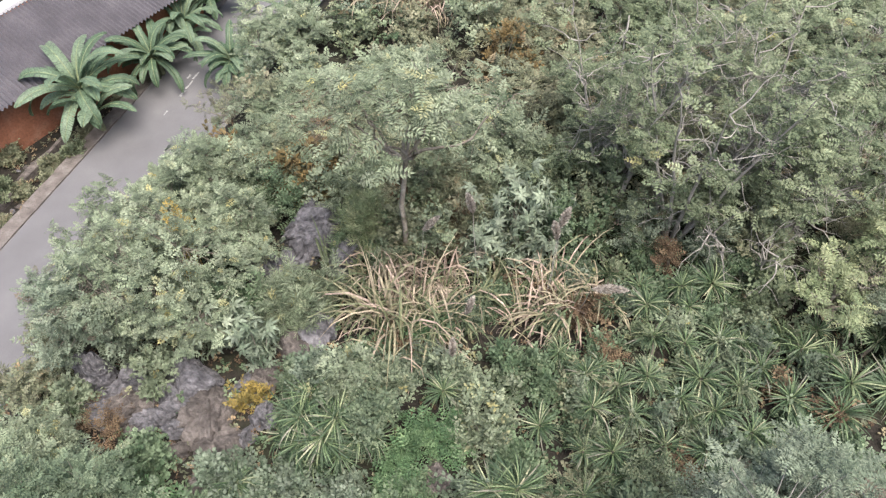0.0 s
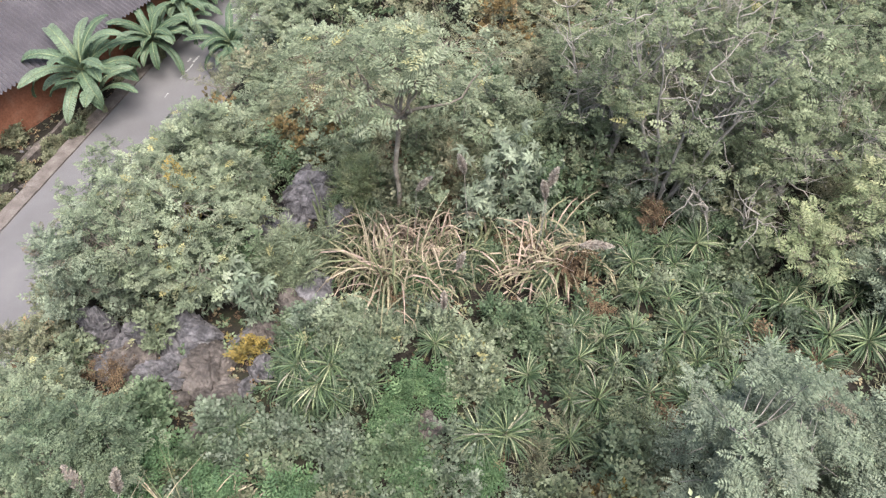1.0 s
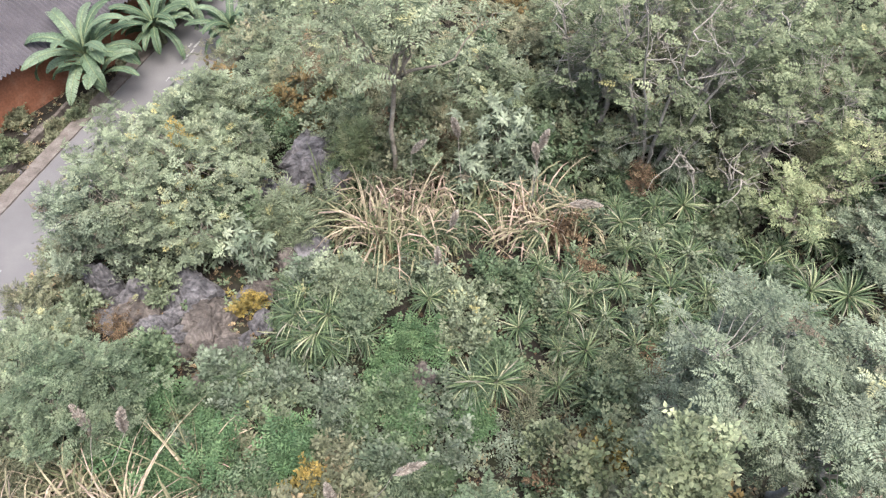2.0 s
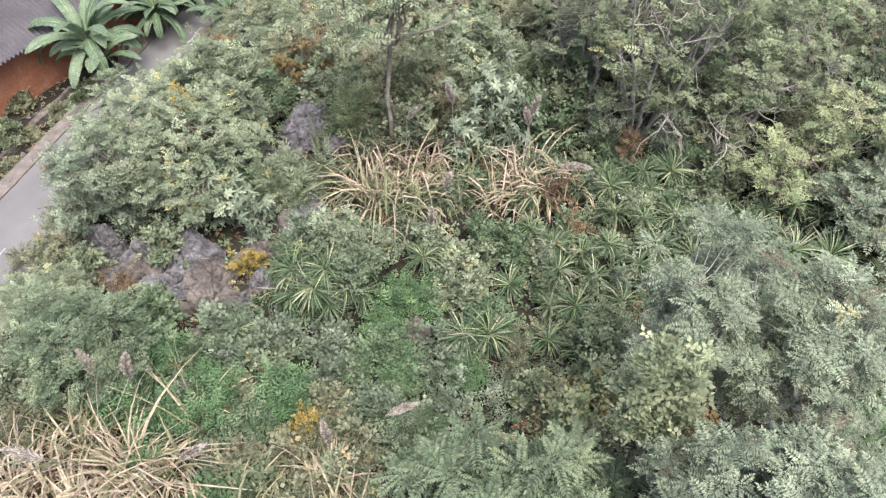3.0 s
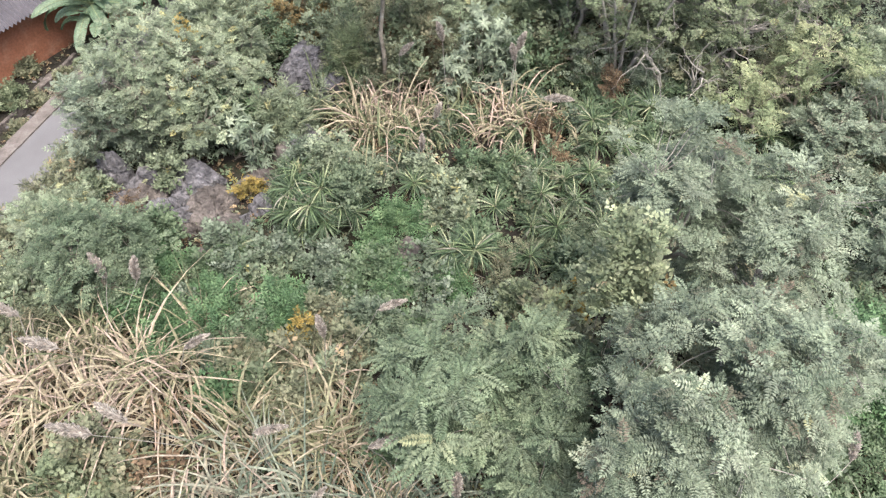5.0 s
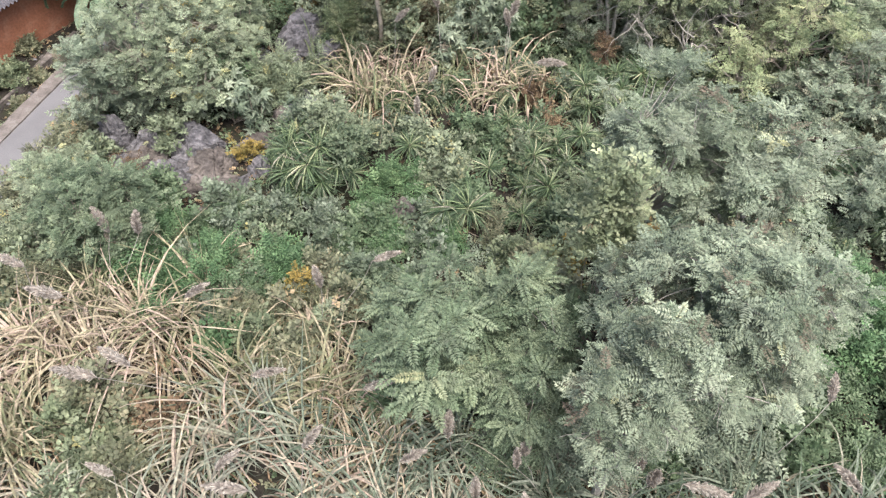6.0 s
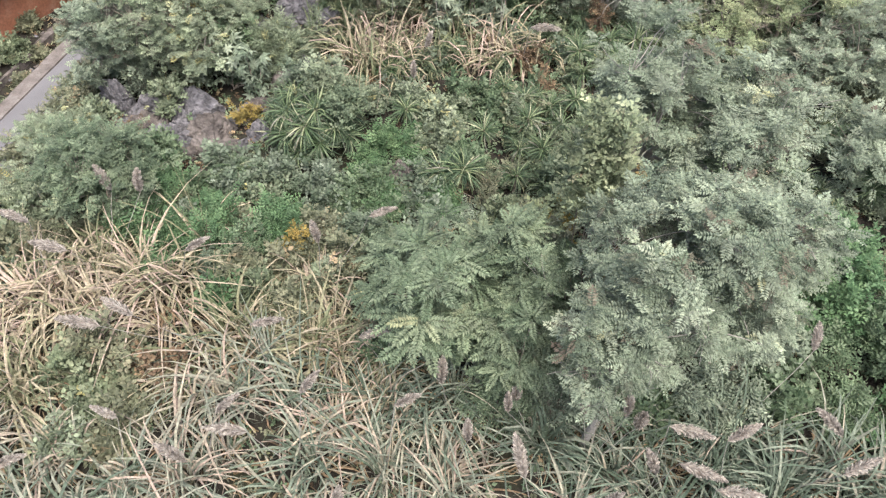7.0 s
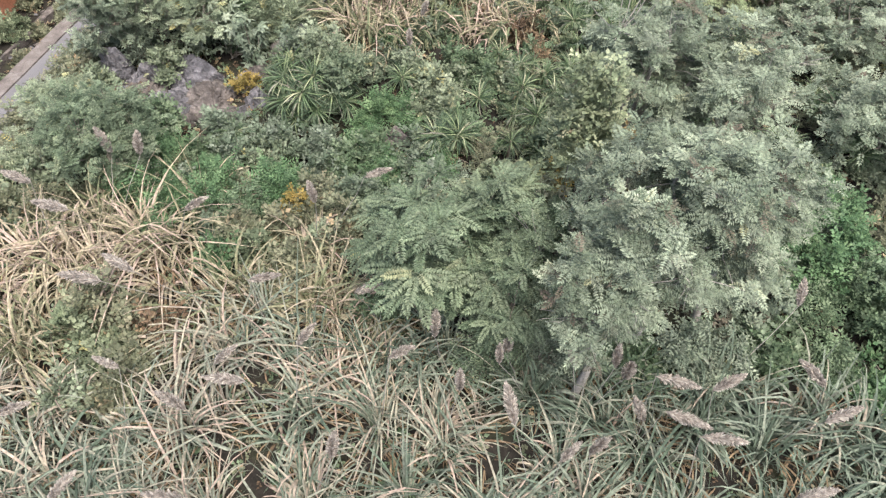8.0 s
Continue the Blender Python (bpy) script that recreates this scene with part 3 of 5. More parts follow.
def rosette(seed, leaves, label):
    """A strap-leaved rosette of unit radius on a short stem, built at the origin."""
    rng = random.Random(seed)
    t = thing("strap_rosette", label, "rosette plant", 0, 0, 0, "strap-leaved rosettes")
    g = Geo()
    tube(g, [(0, 0, -0.9), (0.02, 0, -0.5), (0, 0.02, -0.2), (0, 0, 0.03)], [0.1, 0.09, 0.09, 0.05], 6)
    part("stem", g, BARK, t)
    kinds = [strap_leaf(1.0, 0.048, 1.2), strap_leaf(1.08, 0.045, 1.9), strap_leaf(0.9, 0.047, 0.7)]
    for i in range(leaves):
        s = i / (leaves - 1)
        ob = new("leaf", kinds[0 if s < 0.4 else 1 if s > 0.75 else i % 3])
        ob.parent = t
        el = 68 - 92 * s + rng.uniform(-10, 10)
        ob.matrix_basis = pose(0, 0, 0.05 - 0.1 * s, 0, 0, i * 137.5 + rng.uniform(-14, 14)) @ pose(0.05, 0, 0, rng.uniform(-25, 25), -el + 20, 0) @ Matrix.Scale(rng.uniform(0.72, 1.1), 4)
    gen = rng_of(seed)
    g = Geo()
    n = int(leaves * 1.6)
    v, f, c = arcs(gen, n, 1.1, 0.046, 0.55, 0.9, 0.08)
    add_arcs(g, v - np.array([0, 0, 0.1]), f, gen.random(n) ** 2)
    tagged(part("leaf_skirt", g, LEAF["skirt"], t), "", "", "", "stuff")
    return t


def banana_leaf(length, width, bend, seed):
    """A banana leaf along x: a thick midrib and a blade torn into strips."""
    rng = random.Random(seed)
    n = 28
    mid = []
    a, x, z = 0.5, 0.0, 0.0
    for i in range(n + 1):
        mid.append((x, z, a))
        x, z = x + math.cos(a) * length / n, z + math.sin(a) * length / n
        a -= bend * (0.4 + 1.2 * i / n) / n
    v, f = [], []
    for side in (-1, 1):
        i = 2
        while i < n:
            run = rng.choice((1, 2, 3, 4))
            j = min(n, i + run)
            sag = rng.uniform(0.08, 0.3)
            for k in range(i, j):
                quad = []
                for m, gap in ((k, 0.014 if k == i else 0), (k + 1, -0.014 if k + 1 == j else 0)):
                    px, pz, _ = mid[m]
                    s = m / n
                    w = width / 2 * min(1, (s - 0.06) / 0.2) * (1 if s < 0.7 else max(0.12, 1 - ((s - 0.7) / 0.32) ** 2))
                    quad.append(((px, side * 0.012, pz), (px + gap * 0.3 + 0.05, side * w * 0.55, pz + 0.10 * w - sag * w * 0.2), (px + gap + 0.08, side * w, pz - sag * w * 0.8)))
                b = len(v)
                v += [*quad[0], *quad[1]]
                for q in ((b, b + 1, b + 4, b + 3), (b + 1, b + 2, b + 5, b + 4)):
                    f.append(q if side > 0 else q[::-1])
            i = j
    g = Geo()
    g.add(v, f)
    me = g.mesh("leaf", False)
    me.materials.append(LEAF["banana"])
    g = Geo()
    tube(g, [(p[0], 0, p[1] - 0.005) for p in mid], np.linspace(0.038, 0.009, n + 1), 5)
    return me, g


def banana_plant(seed, leaves, height, label):
    rng = random.Random(seed)
    t = thing("banana_plant", label, "banana plant", 0, 0, 0, "banana plants")
    for k in range(3):
        g = Geo()
        ox, oy = (0, 0) if k == 0 else (rng.uniform(-0.5, 0.5), rng.uniform(-0.5, 0.5))
        h = height * (1, 0.75, 0.6)[k]
        tube(g, [(ox, oy, 0), (ox + 0.02, oy, h * 0.5), (ox + 0.04, oy + 0.03, h)], [0.13, 0.11, 0.07], 8)
        part("stem", g, LEAF["olive"], t)
        for i in range(leaves if k == 0 else leaves // 2):
            s = i / leaves
            me, rib = banana_leaf(rng.uniform(2.5, 3.2) * (1 if k == 0 else 0.85), rng.uniform(0.44, 0.56), rng.uniform(1.3, 2.6), seed * 50 + i + k * 20)
            ob = new("leaf", me)
            ob.parent = t
            part("midrib", rib, LEAF["paleyellow"], ob, "pale midrib")
            ob.matrix_basis = pose(ox + 0.03, oy + 0.02, h - 0.1, 0, 0, i * 137.5 + k * 50 + rng.uniform(-15, 15)) @ pose(0, 0, 0, rng.uniform(-12, 12), -50 + 74 * s, 0)
    return t


def boulder(label, x, y, z, sx, sy, sz, seed, mat, turn=0.0):
    """An angular limestone block with flat broken faces, pits and open cracks."""
    rng = random.Random(seed)
    bm = bmesh.new()
    bmesh.ops.create_icosphere(bm, subdivisions=5 if max(sx, sy) > 0.6 else 4 if max(sx, sy) > 0.22 else 3, radius=1.0)
    cuts = []
    for i in range(11):
        d = Vector((rng.uniform(-1, 1), rng.uniform(-1, 1), rng.uniform(-0.5, 1))).normalized()
        cuts.append((d, rng.uniform(0.66, 0.9)))
    cracks = []
    for i in range(4):
        d = Vector((rng.uniform(-1, 1), rng.uniform(-1, 1), rng.uniform(-0.35, 0.35))).normalized()
        cracks.append((d, rng.uniform(-0.5, 0.5)))
    shift = Vector((seed * 3.1, 0, 0))
    for v in bm.verts:
        p = v.co.copy()
        p /= (abs(p.x) ** 4 + abs(p.y) ** 4 + abs(p.z) ** 4) ** 0.25
        for d, lim in cuts:
            k = p.dot(d)
            if k > lim:
                p -= d * (k - lim)
        q = p * 1.6 + shift
        k = 1 + 0.07 * noise.noise(q) + 0.075 * noise.noise(q * 3.7) - 0.07 * abs(noise.noise(q * 6.5)) + 0.055 * noise.noise(q * 9) + 0.04 * noise.noise(q * 18)
        for d, at in cracks:
            gap = abs(p.dot(d) - at + 0.1 * noise.noise(q * 1.5))
            k -= 0.2 * max(0.0, 1 - gap / 0.09)
        p *= k
        v.co = Vector((p.x * sx, p.y * sy, p.z * sz))
    ob = part("rock", bm, mat, None)
    ob.matrix_world = pose(x, y, z, rng.uniform(-10, 10), rng.uniform(-10, 10), turn)
    return tagged(ob, label, "rock", "limestone rocks")


def bare_tree(label, x, y, height, stems, spread, seed, leaf=""):
    """A leafless tree of several pale stems that fan out from one foot, each with forking branches."""
    rng = rng_of(seed)
    z0 = ground_z(x, y) - 0.05
    t = thing("bare_tree", label, "tree", x, y, z0)
    tips, ways = [], []
    for k in range(stems):
        yaw = 2 * math.pi * (k + rng.uniform(-0.3, 0.3)) / stems
        top = np.array([math.cos(yaw) * spread * rng.uniform(0.5, 1.0), math.sin(yaw) * spread * rng.uniform(0.5, 1.0), height * rng.uniform(0.75, 1.05)])
        line = wander(rng, (0.05 * math.cos(yaw), 0.05 * math.sin(yaw), 0), top, 9, 0.05)
        g = Geo()
        tube(g, line, np.linspace(0.05, 0.009, 9), 6)
        stem = part("stem", g, BARK_PALE, t)
        g = Geo()
        for i in range(11):
            a = line[int(rng.integers(2, 9))]
            b = a + unit(rng.normal(0, 1, 3) + np.array([0, 0, 0.5]) + 0.5 * unit(top)) * rng.uniform(0.4, 1.0)
            br = wander(rng, a, b, 6, 0.05)
            tube(g, br, np.linspace(0.017, 0.005, 6), 4)
            for j in range(3):
                c = br[int(rng.integers(2, 6))]
                d = unit(b - a + rng.normal(0, 0.5, 3))
                tube(g, wander(rng, c, c + d * rng.uniform(0.2, 0.45), 4, 0.025), np.linspace(0.006, 0.0025, 4), 3)
                tips.append(c + d * 0.3)
                ways.append(d)
        tagged(part("branch", g, BARK_PALE, stem), "", "", "", "stuff")
    if leaf:
        pick = rng.choice(len(tips), len(tips) // 2, replace=False)
        g = Geo()
        spread_leaves(rng, g, "frond", np.array(tips)[pick], np.array(ways)[pick], 5, 0.24)
        part("foliage", g, LEAF[leaf], t)
    return t


# ---- rocks ----
ROCKS_A = [
    (-2.8, 10.35, -0.35, 0.85, 0.6, 0.72, 1), (-2.12, 9.65, -0.45, 0.38, 0.36, 0.55, 2), (-3.6, 9.3, -0.55, 0.55, 0.42, 0.6, 3), (-3.1, 9.75, -0.6, 0.5, 0.4, 0.5, 5), (-6.5, 7.0, -0.5, 0.36, 0.34, 0.75, 4),
    (-4.75, 6.95, -0.62, 0.62, 0.44, 0.5, 7), (-4.25, 6.25, -0.66, 0.72, 0.5, 0.42, 6), (-5.0, 6.25, -0.68, 0.26, 0.3, 0.32, 10), (-3.95, 5.55, -0.72, 0.55, 0.42, 0.4, 8), (-5.7, 6.2, -0.72, 0.85, 0.5, 0.32, 9),
    (-5.25, 6.05, -0.6, 0.34, 0.22, 0.28, 12), (-2.45, 7.95, -0.55, 0.5, 0.42, 0.5, 14), (-2.75, 7.45, -0.68, 0.5, 0.36, 0.4, 11),
]
ROCKS_B = [
    (-3.35, 6.9, -0.72, 0.45, 0.36, 0.4, 13), (-5.6, 6.85, -0.7, 0.42, 0.34, 0.45, 15), (-3.3, 6.15, -0.76, 0.32, 0.3, 0.34, 16), (-4.05, 4.9, -0.78, 0.5, 0.4, 0.34, 17), (-3.2, 8.6, -0.7, 0.42, 0.4, 0.42, 18),
    (-4.75, 5.5, -0.78, 0.4, 0.36, 0.32, 19), (-6.2, 6.3, -0.72, 0.4, 0.4, 0.36, 20), (-0.2, 5.1, -0.75, 0.4, 0.35, 0.3, 21), (-4.6, 6.5, -0.7, 0.3, 0.22, 0.36, 22), (-5.05, 6.62, -0.7, 0.26, 0.3, 0.36, 23),
    (-3.75, 6.7, -0.76, 0.4, 0.3, 0.36, 24), (-3.55, 5.75, -0.78, 0.3, 0.34, 0.32, 25), (-4.75, 5.95, -0.74, 0.3, 0.24, 0.34, 26),
]
ROCKS_C = [
    (-6.0, 6.7, -0.72, 0.3, 0.3, 0.4, 27), (-2.9, 8.1, -0.7, 0.4, 0.3, 0.4, 28),
]
ROCKS = ROCKS_A + ROCKS_B + ROCKS_C
for x, y, z, sx, sy, sz, seed in ROCKS:
    brown = seed in (6, 8, 9, 11, 13, 17, 19, 21)
    boulder("weathered brownish limestone slab with leaf litter" if brown else "grey fissured limestone boulder among the shrubs", x, y, z, sx, sy, sz, seed, STONE_BROWN if brown else STONE, seed * 47 % 360)

# ---- large trees ----
G = "greygreen"
tree("tree", "grey-green feather-leaved tree with spreading crown", 4.05, 0.0, 4.55, 1.65, 1.45, G, "frond_tuft", 330, 9, 0.215, 11, (0, 0), -0.4, BARK_PALE, 11, 0.4, 0.06, 1.7, jitter=0.02, flat=0.1, loose=0.6)
tree("tree", "slim grey-green feather-leaved tree above the grass", 3.05, -0.85, 3.75, 0.95, 0.8, G, "frond_tuft", 88, 9, 0.215, 10, (-0.1, -0.1), -0.6, BARK_PALE, 9, 0.35, 0.08, 1.4, jitter=0.02, flat=0.1, loose=0.6)
tree("tree", "upright grey-green feather-leaved tree in a group", 3.85, 2.75, 4.7, 1.2, 1.15, G, "frond_tuft", 170, 9, 0.215, 9, (0, 0), -0.5, BARK_PALE, 8, 0.4, 0.06, 1.7, jitter=0.02, flat=0.1, loose=0.6)
tree("tree", "grey-green feather-leaved tree beside a larger one", 5.35, 2.5, 4.25, 1.2, 1.2, G, "frond_tuft", 163, 9, 0.215, 12, (0, 0), -0.5, BARK_PALE, 8, 0.45, 0.06, 1.7, jitter=0.02, flat=0.1, loose=0.6)
tree("tree", "grey-green feather-leaved tree with drooping outer limbs", 5.3, 0.55, 3.85, 1.15, 1.1, G, "frond_tuft", 143, 9, 0.215, 7, (0, 0), -0.6, BARK_PALE, 8, 0.45, 0.06, 1.7, jitter=0.02, flat=0.1, loose=0.6)
tree("tree", "young green feather-leaved tree above the grass", 0.95, 1.05, 2.65, 1.55, 1.35, "fresh", "frond_star", 92, 9, 0.42, 13, (0, 0), -0.4, BARK, 8, 0.75, 0.0, 1.7, jitter=0.004, flat=-0.02, loose=0.35)
tree("tree", "small green feather-leaved sapling beside the young tree", 1.95, -0.1, 1.95, 0.62, 0.62, "fresh", "frond_star", 34, 8, 0.34, 61, (0, 0), -0.4, BARK, 6, 0.7, 0.0, 1.3, jitter=0.004, flat=-0.02, loose=0.35)
tree("tree", "small green tree between two larger ones", 2.2, 0.45, 2.5, 0.7, 0.8, "fresh", "frond_tuft", 75, 9, 0.215, 59, (0, 0), -0.6, BARK_PALE, 7, 0.4, 0.06, 1.5, jitter=0.02, flat=0.1, loose=0.6)
tree("tree", "tall slender feather-leaved tree with pale trunk", -0.62, 9.95, 4.95, 1.85, 1.25, "yellowgreen", "frond_long", 105, 5, 0.3, 14, (-0.25, -1.1), -0.2, BARK, 11, 0.35, 0.22, 1.05, girth=0.62)
tree("tree", "yellow-green feather-leaved tree at the cliff edge", -5.45, 8.2, 2.35, 1.65, 1.5, "yellowgreen", "frond", 384, 7, 0.177, 15, (0, 0), -0.5, BARK, 8, 0.45, 0.0, 1.7)
tree("tree", "yellow-green bushy tree above the grey boulder", -4.0, 9.5, 1.6, 0.8, 0.75, "yellowgreen", "frond", 125, 7, 0.177, 20, (0, 0), -0.5, BARK, 7, 0.45, 0.0, 1.2)
tree("tree", "pale feathery tree at the edge above the road", -6.4, 7.6, 1.9, 0.9, 0.95, "greygreen", "frond", 182, 7, 0.182, 16, (0, 0), -0.5, BARK, 6, 0.45, 0.0, 1.2)
tree("tree", "bushy yellow-green tree beside the boulders", -5.0, 10.7, 1.3, 1.25, 1.2, "yellowgreen", "frond", 259, 7, 0.182, 17)
tree("tree", "low broad tree with green feathery leaves", -5.6, 4.0, 1.35, 1.25, 0.95, "fresh", "frond", 269, 7, 0.177, 18)
tree("tree", "yellowish low tree above the road bank", -6.75, 5.0, 0.75, 0.95, 0.9, "yellowgreen", "frond", 182, 7, 0.182, 19)
BACK = [
    (0.9, 11.6, 1.6, 1.1, 21, "yellowgreen", 0.0), (-2.4, 12.4, 0.9, 1.2, 22, "olive", 0.0), (-3.8, 12.4, 0.6, 1.05, 23, "yellowgreen", 0.0),
    (-3.6, 14.4, 0.2, 1.3, 24, "yellowgreen", 0.0), (-1.2, 14.4, 1.0, 1.4, 25, "yellowgreen", 0.0), (3.7, 10.9, 3.4, 1.2, 26, "dullgreen", 0.6),
    (4.9, 11.4, 3.0, 1.3, 27, "olive", 0.62), (6.0, 10.9, 3.2, 1.4, 28, "dullgreen", 0.55), (7.2, 10.2, 3.2, 1.4, 29, "dullgreen", 0.3),
    (3.7, 13.2, 1.8, 1.4, 30, "dullgreen", 0.1), (6.0, 13.6, 2.4, 1.5, 31, "dullgreen", 0.45), (8.8, 12.2, 2.2, 1.6, 32, "dullgreen", 0.2),
    (1.6, 13.6, 0.9, 1.4, 33, "olive", 0.0), (2.8, 16.2, 0.8, 1.5, 34, "olive", 0.0), (5.2, 16.4, 1.5, 1.6, 35, "dullgreen", 0.1), (2.3, 11.6, 1.0, 0.9, 91, "dullgreen", 0.0),
]
for x, y, top, r, seed, leaf, bare in BACK:
    tree("tree", "half-bare scrub tree with grey branches" if bare > 0.25 else "slender scrub tree with feathery leaves", x, y, top, r * 1.1, r * 1.05, leaf, "frond", int(128 * r), 6, 0.23, seed, (0, 0), -0.5, BARK_PALE if bare > 0.25 else BARK, 8, 0.35, bare)
THICKET_A = [
    (-4.5, -1.0, -0.15, 0.4, "olive", "sprig_fine"), (-5.2, -0.9, -0.15, 0.45, "yellowgreen", "sprig_fine"), (-4.3, -0.4, -0.1, 0.45, "olive", "sprig_fine"), (2.5, -0.4, 1.1, 0.5, "greygreen", "frond_fine"), (1.7, -0.35, 0.6, 0.5, "fresh", "frond_fine"),
    (-4.9, -0.2, -0.1, 0.45, "dullgreen", "sprig_fine"), (2.0, 0.1, 1.0, 0.55, "fresh", "frond_fine"), (-3.9, 0.3, 0.0, 0.4, "brown", "sprig_fine"), (-4.6, 0.4, 0.0, 0.5, "olive", "sprig_fine"), (-1.9, 1.6, 0.0, 0.4, "olive", "sprig_fine"),
    (-3.2, 1.8, 0.0, 0.4, "fern", "sprig_fine"), (-2.6, 1.9, 0.0, 0.4, "dullgreen", "sprig_fine"), (2.6, 2.2, 1.3, 0.4, "olive", "sprig_fine"), (-3.0, 2.4, 0.1, 0.45, "olive", "sprig_fine"), (-2.2, 2.4, 0.1, 0.4, "olive", "sprig_fine"),
    (-1.0, 2.5, 0.1, 0.4, "olive", "sprig_fine"), (2.45, 2.7, 0.9, 0.4, "paleyellow", "sprig_fine"), (-7.4, 2.9, 0.1, 0.6, "olive", "sprig_fine"), (-6.6, 2.9, 0.2, 0.5, "olive", "frond_fine"), (-2.9, 2.9, 0.1, 0.4, "midgreen", "frond_fine"),
    (-0.4, 2.9, 0.2, 0.45, "fresh", "frond_fine"), (2.3, 3.2, 0.3, 0.4, "olive", "sprig_fine"), (-0.8, 3.2, 0.0, 0.45, "bluegreen", "sprig_fine"), (-7.9, 3.5, -0.2, 0.6, "dullgreen", "sprig_fine"),
]
THICKET_B = [
    (-6.9, 3.6, 0.3, 0.6, "yellowgreen", "sprig_fine"), (-7.5, 4.2, 0.1, 0.6, "yellowgreen", "frond_fine"), (3.0, 4.2, 0.4, 0.55, "fresh", "sprig_fine"), (4.9, 4.3, 0.7, 0.7, "greygreen", "frond_fine"), (3.9, 4.4, 0.7, 0.6, "greygreen", "frond_fine"),
    (3.4, 4.8, 0.4, 0.5, "dullgreen", "frond_fine"), (6.1, 8.7, 0.5, 0.5, "dullgreen", "sprig_fine"), (5.3, 9.6, 0.8, 0.5, "greygreen", "spray"), (-0.25, 9.7, 1.3, 0.5, "yellowgreen", "sprig_fine"), (6.3, 9.7, 1.2, 0.7, "olive", "sprig_fine"),
    (-1.0, 9.75, 1.5, 0.5, "olive", "sprig_fine"), (-1.5, 9.95, 1.3, 0.5, "paleyellow", "spray"), (4.0, 10.0, 1.1, 0.6, "greygreen", "frond_fine"), (5.5, 10.2, 1.5, 0.7, "dullgreen", "frond_fine"), (0.1, 10.2, 0.8, 0.5, "brown", "spray"),
    (2.7, 10.3, 0.9, 0.6, "midgreen", "sprig_fine"), (-1.7, 10.3, 0.8, 0.5, "paleyellow", "spray"), (-0.6, 10.4, 2.0, 0.6, "dullgreen", "sprig_fine"), (-1.9, 10.4, 1.0, 0.5, "yellowgreen", "spray"), (3.2, 10.6, 1.5, 0.7, "dullgreen", "sprig_fine"),
    (-0.9, 10.6, 0.9, 0.5, "brown", "sprig_fine"), (4.5, 10.9, 1.7, 0.8, "olive", "sprig_fine"), (0.3, 10.9, 1.3, 0.7, "olive", "sprig_fine"), (-2.6, 11.4, 1.1, 0.6, "rust", "sprig_fine"),
]
THICKET_C = [
    (-2.6, 17.0, 0.4, 0.8, "dullgreen", "sprig_fine"), (-1.0, 17.3, 0.5, 0.8, "olive", "sprig_fine"), (0.6, 17.2, 0.7, 0.9, "yellowgreen", "sprig_fine"), (2.2, 17.0, 0.6, 0.8, "olive", "sprig_fine"),
    (-3.3, 11.5, 0.9, 0.6, "rust", "sprig_fine"), (-1.3, 11.5, 1.2, 0.8, "olive", "spray"), (-2.0, 11.5, 0.8, 0.8, "yellowgreen", "spray"), (-4.6, 11.6, 1.0, 0.5, "rust", "sprig_fine"), (3.4, 11.7, 1.9, 0.8, "olive", "frond_fine"),
    (-0.2, 11.7, 1.5, 0.8, "dullgreen", "sprig_fine"), (-0.7, 12.8, 1.2, 1.0, "olive", "sprig_fine"), (0.6, 12.9, 1.1, 0.9, "midgreen", "sprig_fine"), (-1.9, 13.2, 0.8, 1.0, "yellowgreen", "sprig_fine"), (1.4, 15.6, 1.0, 0.9, "rust", "sprig_fine"),
]
for i, (x, y, top, r, leaf, tm) in enumerate(THICKET_A + THICKET_B + THICKET_C):
    shrub("thicket_bush", {"olive": "tangled olive thicket bush with small leaves", "brown": "withered brown bush in the thicket", "rust": "bush with rusty orange dying leaves", "paleyellow": "bush with pale yellowing leaves"}.get(leaf, "small-leaved green bush in the thicket"), x, y, top, r, r, leaf, tm, int(78 * r), 5, 0.2, 1100 + i)
BACK2 = [
    (8.2, 15.0, 1.8, 1.7, 36, "dullgreen", 0.0), (10.6, 9.4, 1.4, 1.3, 37, "yellowgreen", 0.0), (11.2, 13.0, 1.6, 1.7, 38, "dullgreen", 0.2),
    (1.9, 17.8, 0.6, 1.5, 39, "olive", 0.0), (8.7, 7.4, 0.9, 1.0, 40, "greygreen", 0.2), (7.0, 18.0, 1.0, 1.8, 41, "olive", 0.0),
    (10.5, 17.0, 1.6, 1.8, 42, "dullgreen", 0.0), (-4.4, 17.0, 0.2, 1.4, 44, "yellowgreen", 0.0),
    (9.6, 4.6, 1.2, 1.3, 45, "greygreen", 0.0), (3.4, 19.0, 0.8, 1.8, 46, "dullgreen", 0.0),
]
for x, y, top, r, seed, leaf, bare in BACK2:
    tree("tree", "scrub tree with pale yellowing leaves" if leaf == "paleyellow" else "leafy scrub tree at the back of the slope", x, y, top, r * 1.1, r * 1.05, leaf, "frond", int(128 * r), 6, 0.23, seed, (0, 0), -0.5, BARK, 7, 0.4, bare)

